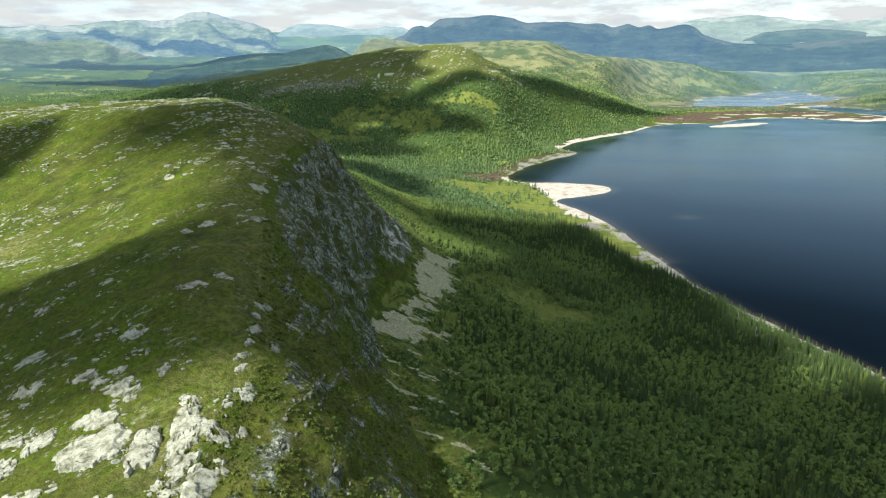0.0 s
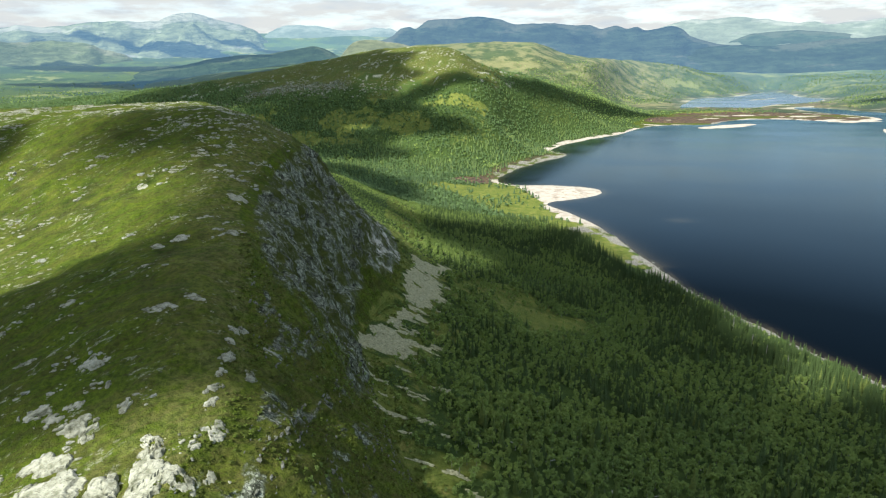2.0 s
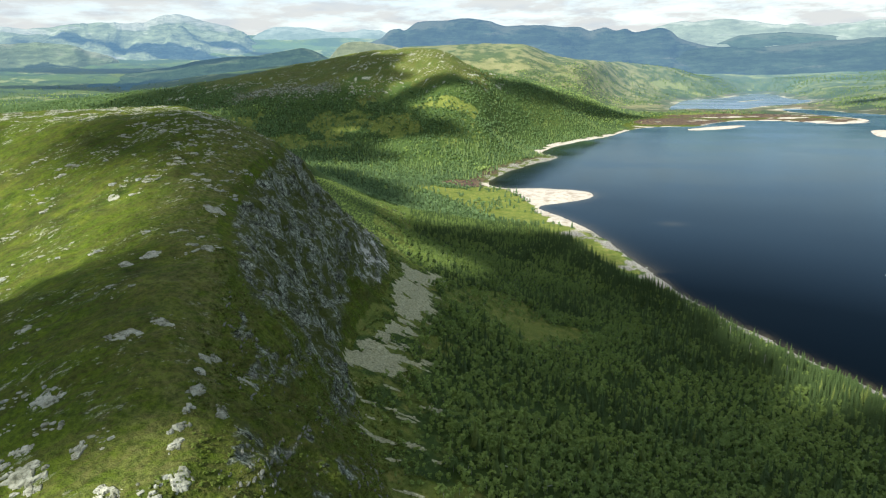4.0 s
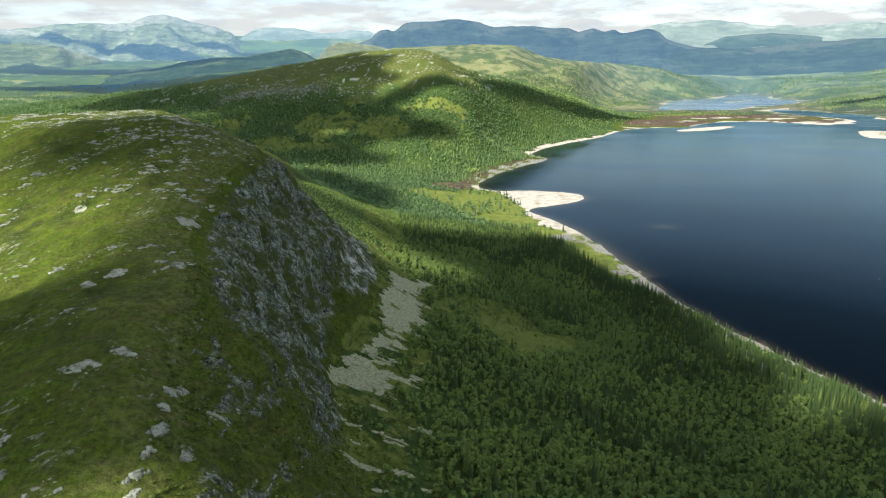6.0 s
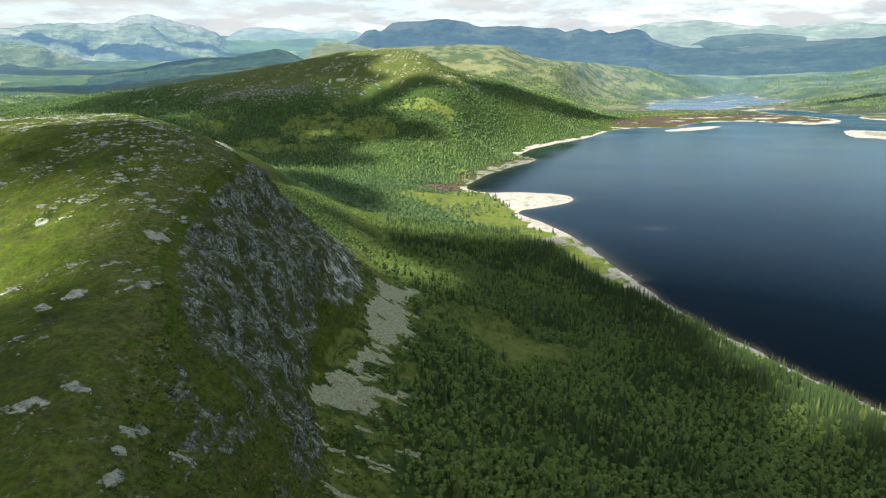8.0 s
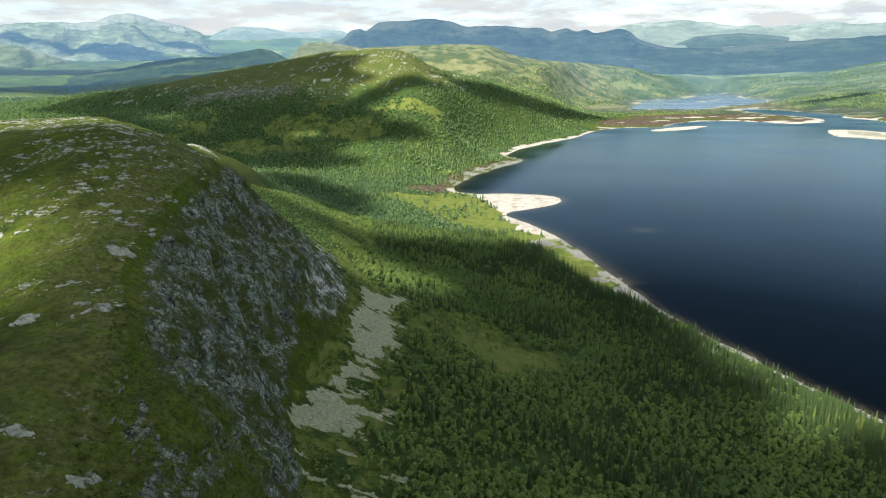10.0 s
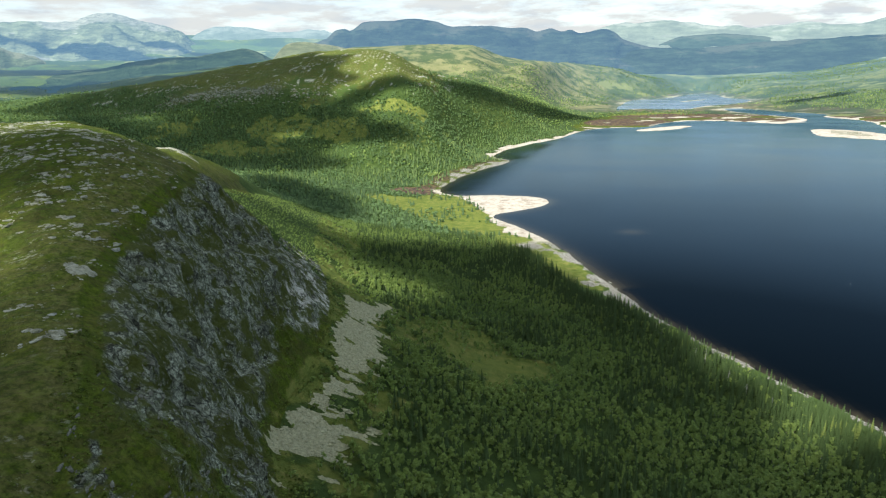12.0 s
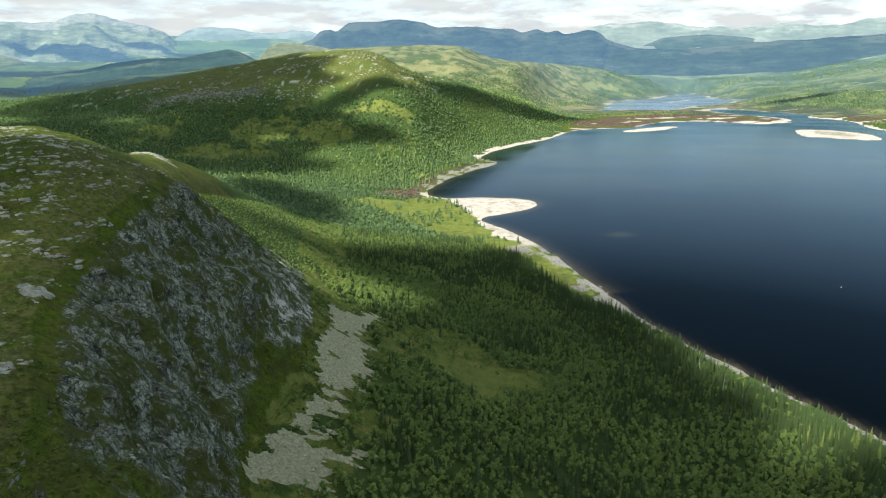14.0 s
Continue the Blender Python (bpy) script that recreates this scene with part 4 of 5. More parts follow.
def build_cloud(gx, gy, rx, ry, turn, seed, alt=1700.0, vapour=CLOUD):
    """A cloud whose shadow falls about the ground point (gx, gy)."""
    rise = alt - float(height(np.array([gx]), np.array([gy]))[0])
    ob = new("cloud", puff_mesh("cloud", rx, ry, 55, seed, vapour))
    ob.matrix_world = pose(gx + SUN_DIR.x / SUN_DIR.z * rise, gy + SUN_DIR.y / SUN_DIR.z * rise, alt, 0, 0, turn)
    tagged(ob, "white cumulus cloud drifting over the valley", "cloud", "clouds in the sky")


build_ground()
build_fell()
build_water()
build_mountains()
# the veil at (-112, 240) is added out of view to dim the fell's crest
for spec in ((58, 300, 80, 150, 0, 11), (134, 160, 112, 98, 0, 23), (-94, 113, 60, 26, 2, 12, 800, THIN_CLOUD), (-218, 214, 40, 24, 45, 29, 800), (-112, 240, 58, 44, 10, 28, 1700, DIM_VEIL), (-900, 2050, 420, 130, 8, 35), (24, 492, 78, 62, -25, 13, 1700, THIN_CLOUD), (66, 414, 54, 66, 8, 22), (-335, 1010, 205, 105, 5, 14, 1700, THIN_CLOUD),
             (250, 1600, 320, 34, 45, 15, 1700, THIN_CLOUD), (-485, 1310, 320, 200, 0, 16, 1700, THIN_CLOUD), (-275, 1150, 160, 100, 8, 26, 1700, THIN_CLOUD), (-262, 1350, 95, 95, 0, 31, 1700, THIN_CLOUD), (-95, 1226, 110, 32, 38, 30, 1700, THIN_CLOUD), (-112, 1084, 88, 32, 8, 34, 1700, THIN_CLOUD), (-620, 1080, 240, 130, 0, 27, 1700, THIN_CLOUD), (-155, 765, 150, 36, -64, 17, 1700, THIN_CLOUD), (-1300, 2480, 520, 150, 10, 18), (-760, 2800, 330, 90, 12, 32),
             (-1650, 3050, 560, 150, 15, 19), (1480, 2330, 190, 50, 20, 33), (-2120, 3700, 230, 70, 20, 20), (-1750, 3620, 330, 90, 5, 24), (-1500, 3950, 170, 60, -10, 21), (-1180, 3900, 210, 80, -15, 25)):
    build_cloud(*spec)


# ---- trees ----
def birch_arrays(seed, clumps, size):
    """Crown of folded leaf clumps on several boughs: unit height 1, spread about 0.34."""
    r = np.random.default_rng(seed)
    boughs = np.stack([r.uniform(-0.2, 0.2, 7), r.uniform(-0.2, 0.2, 7), r.uniform(0.26, 0.84, 7)], 1)
    boughs[0] = (0, 0, 0.78)
    home = boughs[r.integers(0, 7, clumps)]
    d = r.normal(size=(clumps, 3))
    d /= np.linalg.norm(d, axis=1)[:, None]
    c = home + d * r.uniform(0.05, 0.19, clumps)[:, None] * (1, 1, 0.9)
    c[:, 2] = np.clip(c[:, 2], 0.13, 1.0)
    n = d + r.normal(size=(clumps, 3)) * 0.8 + (0, 0, 0.5)
    n /= np.linalg.norm(n, axis=1)[:, None]
    t1 = np.cross(n, r.normal(size=(clumps, 3)))
    t1 /= np.linalg.norm(t1, axis=1)[:, None]
    t2 = np.cross(n, t1)
    k = size * r.uniform(0.7, 1.3, clumps)[:, None]
    v = np.stack([c - t1 * k - t2 * k * 0.5, c + t1 * k - t2 * k * 0.45, c + t2 * k * 0.95], 1).reshape(-1, 3)
    return v, np.arange(3 * clumps).reshape(-1, 3)


def spruce_arrays(seed, whorls, arms):
    """Whorls of drooping boughs round a dark core: unit height 1, spread about 0.17."""
    r = np.random.default_rng(seed)
    v, f = [], []
    for k in range(whorls):
        h = 0.10 + 0.86 * (k / (whorls - 1)) ** 0.92
        reach = (0.165 * (1 - h) ** 0.8 + 0.012)
        for a in range(arms):
            ang = 2 * np.pi * (a + 0.5 * (k % 2)) / arms + r.uniform(-0.25, 0.25)
            l, w = reach * r.uniform(0.75, 1.2), reach * 0.42
            c, s = np.cos(ang), np.sin(ang)
            top = h + 0.035 + r.uniform(0, 0.02)
            b = len(v)
            v += [(0, 0, top), (c * l * 0.62 - s * w, s * l * 0.62 + c * w, h - 0.012), (c * l, s * l, h - 0.035 - r.uniform(0, 0.02)), (c * l * 0.62 + s * w, s * l * 0.62 - c * w, h - 0.012)]
            f += [(b, b + 1, b + 2), (b, b + 2, b + 3)]
    b = len(v)
    v += [(0.062 * np.cos(a), 0.062 * np.sin(a), 0.09) for a in np.linspace(0, 2 * np.pi, 6)[:-1]] + [(0, 0, 1.0)]
    f += [(b + a, b + (a + 1) % 5, b + 5) for a in range(5)]
    return np.array(v), np.array(f)


def cone_arrays(sides, wide, low=0.04):
    a = np.linspace(0, 2 * np.pi, sides + 1)[:-1]
    v = [(wide * np.cos(t), wide * np.sin(t), low) for t in a] + [(0, 0, 1.0)]
    v += [(wide * 0.62 * np.cos(t + 0.5), wide * 0.62 * np.sin(t + 0.5), 0.36) for t in a]
    n = sides
    return np.array(v), np.array([(k, (k + 1) % n, n + 1 + k) for k in range(n)] + [(n + 1 + k, (k + 1) % n, n + 1 + (k + 1) % n) for k in range(n)] + [(n + 1 + k, n + 1 + (k + 1) % n, n) for k in range(n)])


def stem_arrays(sides, r0, r1, h0, h1):
    a = np.linspace(0, 2 * np.pi, sides + 1)[:-1]
    v = [(r0 * np.cos(t), r0 * np.sin(t), h0) for t in a] + [(r1 * np.cos(t), r1 * np.sin(t), h1) for t in a]
    f = []
    for k in range(sides):
        j = (k + 1) % sides
        f += [(k, j, sides + j), (k, sides + j, sides + k)]
    return np.array(v), np.array(f)


def scatter_join(name, protos, x, y, z, hgt, wide, turn, pick, material, tint=None, tilt=None, smooth=False):
    """One mesh of many copies: each has its place, height, width and turn."""
    verts, faces, tints, base = [], [], [], 0
    for p, (pv, pf) in enumerate(protos):
        k = np.flatnonzero(pick == p)
        if not len(k):
            continue
        c, s = np.cos(turn[k])[:, None], np.sin(turn[k])[:, None]
        px, py = pv[:, 0] * wide[k][:, None], pv[:, 1] * wide[k][:, None] * (1 if tilt is None else tilt[k][:, None])
        v = np.stack([x[k][:, None] + c * px - s * py, y[k][:, None] + s * px + c * py, z[k][:, None] + pv[:, 2] * hgt[k][:, None]], -1)
        verts.append(v.reshape(-1, 3))
        faces.append((pf[None] + (np.arange(len(k)) * len(pv))[:, None, None]).reshape(-1, 3) + base)
        base += len(k) * len(pv)
        tints.append(np.repeat(tint[k] if tint is not None else np.zeros(len(k)), len(pv)))
    return mesh_from(name, np.concatenate(verts), np.concatenate(faces), material, smooth, tint=np.concatenate(tints))


def tree_places(x0, x1, y0, y1, spacing):
    gx, gy = np.meshgrid(np.arange(x0, x1, spacing), np.arange(y0, y1, spacing))
    x = (gx + rng.uniform(-0.48, 0.48, gx.shape) * spacing).ravel()
    y = (gy + rng.uniform(-0.48, 0.48, gy.shape) * spacing).ravel()
    inside = np.abs(np.degrees(np.arctan2(x, y + 15))) < 47
    x, y = x[inside], y[inside]
    z, s, u, xb, xf, isle = land(x, y)
    m = masks(x, y, z, s, u, xb, xf, isle)
    z = z + relief(x, y, z)
    _, push, step_z = crags(x, y, z, u, xf)
    near = y < 440
    return x + 0.80 * push * near, y, z + (0.35 * push + step_z) * near, s, xf, m


def spruce_share(x, y, s, z):
    """Spruce stand by the shore and in clumps; elsewhere birch."""
    clump = fbm(x, y, 34, 3, shift=21.0)
    share = 0.06 + 0.22 * step(420, 560, y) + (0.50 + 0.5 * step(-0.1, 0.25, clump)) * (1 - step(26, 66, s + 34 * clump)) + 0.45 * step(0.12, 0.4, clump)
    beyond = step(560, 760, y) * (0.25 + 0.6 * step(-0.15, 0.25, clump)) * (1 - 0.7 * step(22, 60, z) * (y > 850))
    return np.clip(np.maximum(share * (1 - step(600, 760, y)), beyond), 0, 0.92)


def build_woods():
    # the near wood
    x, y, z, s, xf, m = tree_places(-125, 300, 95, 620, 2.25)
    thin = fbm(x, y, 22, 3, shift=31.0)
    chance = m["forest"] * (0.80 + 0.5 * thin) * step(5, 11, s + 4 * thin)
    shrub = m["meadow"] * np.where(y > 540, 0.46, 0.42) * (thin > -0.1) * (s > 12) * (1 - m["scree"])
    roll = rng.uniform(size=len(x))
    brake = (x > xf - 32 + 0.3 * (y - 95) - 12 * thin) & (x <= xf + 1) & (y < 170) & (thin > -0.2)
    shrub = np.maximum(shrub, 0.5 * brake)
    strand = (y > 450) & (y < 720) & (s < 34 + 8 * thin)
    keep = (roll < np.maximum(chance, shrub)) & ~strand & (m["scree"] < 0.3) & ((x > xf + 1) | (y > 345) | brake)
    small = ((roll >= chance) & ((rng.uniform(size=len(x)) > 0.45) | (x - xf < 45))) | (x - xf < 16 + 20 * thin)
    x, y, z, s, thin, small, xf = [v[keep] for v in (x, y, z, s, thin, small, xf)]
    is_spruce = (rng.uniform(size=len(x)) < spruce_share(x, y, s, z)) & ~small & (x > xf + 28)
    n = len(x)
    tall = np.where(is_spruce, rng.uniform(3.8, 7.6, n) + 2.0 * (s < 75) * step(8, 22, s) + 2.6 * rng.uniform(size=n) ** 4, np.where(small, rng.uniform(0.9, 2.3, n) * np.where(x < xf, 0.6, 1.0), rng.uniform(2.6, 4.4, n) + 0.9 * thin))
    turn, tint = rng.uniform(0, 6.28, n), rng.uniform(0, 1, n) * 0.36 + np.clip(0.26 + 0.5 * fbm(x, y, 45, 3, shift=41.0), 0, 0.44)
    wide = tall * rng.uniform(0.85, 1.2, n) * np.where(is_spruce, 1.05, np.where(small, 1.3, 0.92))
    near = np.argsort(np.hypot(x - 35, y - 100))
    single = np.zeros(n, bool)
    single[near[~is_spruce[near] & ~small[near]][:300]] = True
    single[near[is_spruce[near]][:300]] = True
    z = z - 0.12
    for kind, who, leaf, bark, category in (("birch", ~is_spruce, BIRCH_LEAF, BIRCH_BARK, "birch"), ("spruce", is_spruce, SPRUCE_LEAF, BARK, "spruce")):
        rest = np.flatnonzero(who & ~single)
        protos = [birch_arrays(50 + k, 60, 0.12) for k in range(6)] + [birch_arrays(60 + k, 50, 0.13) for k in range(3)] if kind == "birch" else [spruce_arrays(70 + k, 8, 5) for k in range(5)]
        pick = np.where(small[rest], rng.integers(6, 9, len(rest)), rng.integers(0, 6, len(rest))) if kind == "birch" else rng.integers(0, len(protos), len(rest))
        me = scatter_join(kind + "_wood", protos, x[rest], y[rest], z[rest], tall[rest], wide[rest], turn[rest], pick, leaf, tint[rest])
        wood = tagged(new(kind + "_wood", me), "dense %s wood on the slope above the lake" % kind, "trees", kind="stuff")
        stem = [stem_arrays(3, 0.016, 0.006, 0.0, 0.8)]
        me = scatter_join("trunks", stem, x[rest], y[rest], z[rest], tall[rest], tall[rest], turn[rest], pick * 0, bark)
        part("trunks", me, wood)
        # single trees
        models = []
        for k in range(6):
            v, f = birch_arrays(90 + k, 260, 0.075) if kind == "birch" else spruce_arrays(110 + k, 16, 8)
            crown = mesh_from("crown", v, f, leaf, False, tint=np.zeros(len(v)))
            v, f = stem_arrays(7, 0.020, 0.007, -0.02, 0.72) if kind == "birch" else stem_arrays(7, 0.018, 0.004, -0.02, 0.9)
            trunk = mesh_from("trunk", v, f, bark, True)
            models.append((crown, trunk))
        for i in np.flatnonzero(who & single):
            tree = new(kind)
            tree.matrix_world = Matrix.LocRotScale((x[i], y[i], z[i]), Euler((0, 0, turn[i])), (wide[i], wide[i], tall[i]))
            crown, trunk = models[int(tint[i] * 997) % 6]
            part("trunk", trunk, tree)
            part("crown", crown, tree)
            if kind == "birch":
                tagged(tree, "bushy green mountain birch in the dense wood", category, "birches of the near wood")
            else:
                tagged(tree, "slender dark green spruce rising among birches", category, "spruces of the near wood")
    # heather, dwarf birch and juniper on the steep heath and along its foot
    tufts = [birch_arrays(150 + q, 14, 0.22) for q in range(4)]
    for y0, y1, gap, above, label in ((62, 190, 0.85, 90, "low heather and dwarf birch on the steep heath"), (190, 350, 1.15, 15, "low juniper and dwarf birch below the cliff")):
        x, y, z, s, xf, m = tree_places(-66, 8, y0, y1, gap)
        patch = fbm(x, y, 9, 4, 0.6, shift=71.0)
        keep = (x > np.maximum(fell(x, y)[1] - 3, xf - above) + 6 * patch) & (x < xf + 9 + 8 * patch) & (rng.uniform(size=len(x)) < np.clip(0.62 + 0.9 * patch, 0.08, 0.95)) & (m["scree"] < 0.3) & (m["rock"] < 0.5)
        x, y, z, patch = x[keep], y[keep], z[keep], patch[keep]
        n = len(x)
        tall = rng.uniform(0.2, 0.55, n) + 0.45 * rng.uniform(size=n) ** 6
        me = scatter_join("heather", tufts, x, y, z - 0.12, tall, tall * 2.0, rng.uniform(0, 6.28, n), rng.integers(0, 4, n), HEATHER, np.clip(0.5 + 0.6 * patch + rng.uniform(-0.3, 0.3, n), 0, 0.95))
        tagged(new("heather", me), label, "shrubs", kind="stuff")
    # the farther woods
    for x0, x1, y0, y1, gap, cone in ((-600, 420, 620, 900, 4.9, 4), (-900, 420, 900, 1180, 4.9, 4), (-1250, 420, 1180, 1560, 5.8, 3), (130, 640, 1560, 1960, 6.4, 3), (640, 1700, 1560, 2600, 9.0, 3), (130, 640, 1960, 2600, 9.5, 3), (-1600, 200, 1560, 2300, 16.0, 3), (640, 2400, 2600, 3500, 13.0, 3), (-2500, -250, 2300, 3300, 24.0, 3), (-2700, -1600, 1500, 2300, 22.0, 3), (-350, 640, 2600, 3000, 14.0, 3), (-350, 130, 2300, 2600, 14.0, 3)):
        x, y, z, s, xf, m = tree_places(x0, x1, y0, y1, gap)
        thin = fbm(x, y, 55, 3, shift=51.0)
        chance = (m["forest"] * (0.92 + 0.6 * thin) + np.where(y < 900, 0.34 * (thin > -0.08), 0.28 + 0.6 * thin) * m["meadow"]) * (s > 8) * (z > 1.2) * (1 - step(88, 132, z + 30 * thin - 55 * step(-60, 40, x)) * (y > 900))
        keep = rng.uniform(size=len(x)) < chance
        x, y, z, s = x[keep], y[keep], z[keep], s[keep]
        n = len(x)
        fir = rng.uniform(size=n) < spruce_share(x, y, s, z)
        far = gap > 8
        tall = np.where(fir, rng.uniform(4.5, 8.0, n), rng.uniform(2.8, 4.8, n)) * (1.05 if far else 1.0)
        wide = tall * np.where(fir, rng.uniform(1.0, 1.5, n), rng.uniform(1.0, 1.4, n)) * (1.45 if far else 1.05)
        turn, tint = rng.uniform(0, 6.28, n), np.clip(0.72 + 0.5 * thin[keep] + rng.uniform(-0.25, 0.25, n), 0.15, 0.95)
        k = np.flatnonzero(fir)
        me = scatter_join("spruce_wood", [cone_arrays(cone, 0.15)], x[k], y[k], z[k] - 0.2, tall[k], wide[k], turn[k], k * 0, HAZED_SPRUCE_LEAF, tint[k])
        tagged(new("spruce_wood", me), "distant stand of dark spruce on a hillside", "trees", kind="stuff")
        k = np.flatnonzero(~fir)
        clumps = 13 if gap < 5.5 else (11 if gap < 10 else 8)
        protos = [birch_arrays(130 + q, clumps, 0.27 if clumps > 12 else 0.30) for q in range(5)]
        me = scatter_join("birch_wood", protos, x[k], y[k], z[k] - 0.2, tall[k], wide[k], turn[k], rng.integers(0, 5, len(k)), HAZED_BIRCH_LEAF, tint[k])
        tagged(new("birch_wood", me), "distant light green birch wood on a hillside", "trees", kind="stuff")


# ---- rock ----
def stone_arrays(seed, level, flat=1.0):
    r = np.random.default_rng(seed)
    bm = bmesh.new()
    bmesh.ops.create_icosphere(bm, subdivisions=level, radius=1.0)
    off = Vector(r.uniform(-9, 9, 3))
    for v in bm.verts:
        v.co *= 1 + 0.55 * noise.noise(v.co * 1.2 + off) + 0.30 * noise.noise(v.co * 2.9 + off)
        for axis in range(3):
            v.co[axis] = max(-0.78, min(0.82, v.co[axis])) * 1.1
        v.co.z *= flat
    v = np.array([p.co[:] for p in bm.verts])
    f = np.array([[q.index for q in p.verts] for p in bm.faces])
    bm.free()
    return v, f


def build_outcrop(cx, cy, rx, ry, turn, rise, seed):
    """A bare slab of bedrock that breaks through the turf: jointed, tilted benches with a ragged rim that dips under the grass."""
    n = int(min(84, max(26, 7 * max(rx, ry) + 14)))
    a, b = [v.ravel() for v in np.meshgrid(np.linspace(-1.6, 1.6, n), np.linspace(-1.6, 1.6, n))]
    lx, ly = a * rx, b * ry
    c, s = math.cos(radians(turn)), math.sin(radians(turn))
    x, y = cx + c * lx - s * ly, cy + s * lx + c * ly
    size = min(rx, ry)
    rise = (0.50 if size > 1.6 else 0.34) * rise
    rim = 1.0 - (np.abs(a) ** 2.2 + np.abs(b) ** 2.2) + 1.9 * fbm(x, y, 0.75 * size + 0.5, 4, 0.58, seed) + 0.2 * fbm(x, y, 0.6, 2, 0.5, seed)
    # benches: blocks between two sets of joints, each a little higher or lower and tilted its own way
    grit = 1.7 if size > 1.85 else 0.5
    p = (0.80 * x + 0.60 * y) / (grit * (1.5 + 0.45 * size)) + 0.45 * fbm(x, y, 2.6, 3, shift=seed)
    q = (0.80 * y - 0.60 * x) / (grit * (0.8 + 0.25 * size)) + 0.45 * fbm(x, y, 2.2, 3, shift=seed + 5)
    tone = hash01(np.floor(p) + 50, np.floor(q) + 50, np.floor(p) * 0 + int(seed))
    hump = np.clip((rim + (0.9 if grit > 1 else 2.2) * (tone - 0.5)) * 1.9, -0.8, 1.0)
    gap = np.minimum(np.abs(p - np.round(p)), np.abs(q - np.round(q)))
    bench = 0.45 * rise * (tone - 0.35) + 0.40 * rise * (tone - 0.5) * (p % 1 + q % 1)
    groove = 0.16 * rise * np.exp(-(gap / 0.035) ** 2)
    dome = np.clip(1.1 - (a * a + b * b) * 0.8, 0, 1)
    lift = np.where(hump > 0, 0.10 + rise * step(0.0, 0.45, hump) * (0.30 + 0.30 * dome) + (bench - groove) * step(0.1, 0.6, hump), 0.9 * hump)
    z = height(x, y) + lift - 0.05 * np.abs(fbm(x, y, 1.1, 3, shift=seed + 2))
    faces = grid_faces(n, n)
    keep = lift[faces].max(1) > -0.35
    used, index = np.unique(faces[keep], return_inverse=True)
    me = mesh_from("rock_outcrop", np.stack([x, y, z], 1)[used], index.reshape(-1, 4), PALE_ROCK, False)
    return tagged(new("rock_outcrop", me), "pale lichen-covered bedrock slab breaking through heath turf", "rock", "bedrock slabs on the fell")


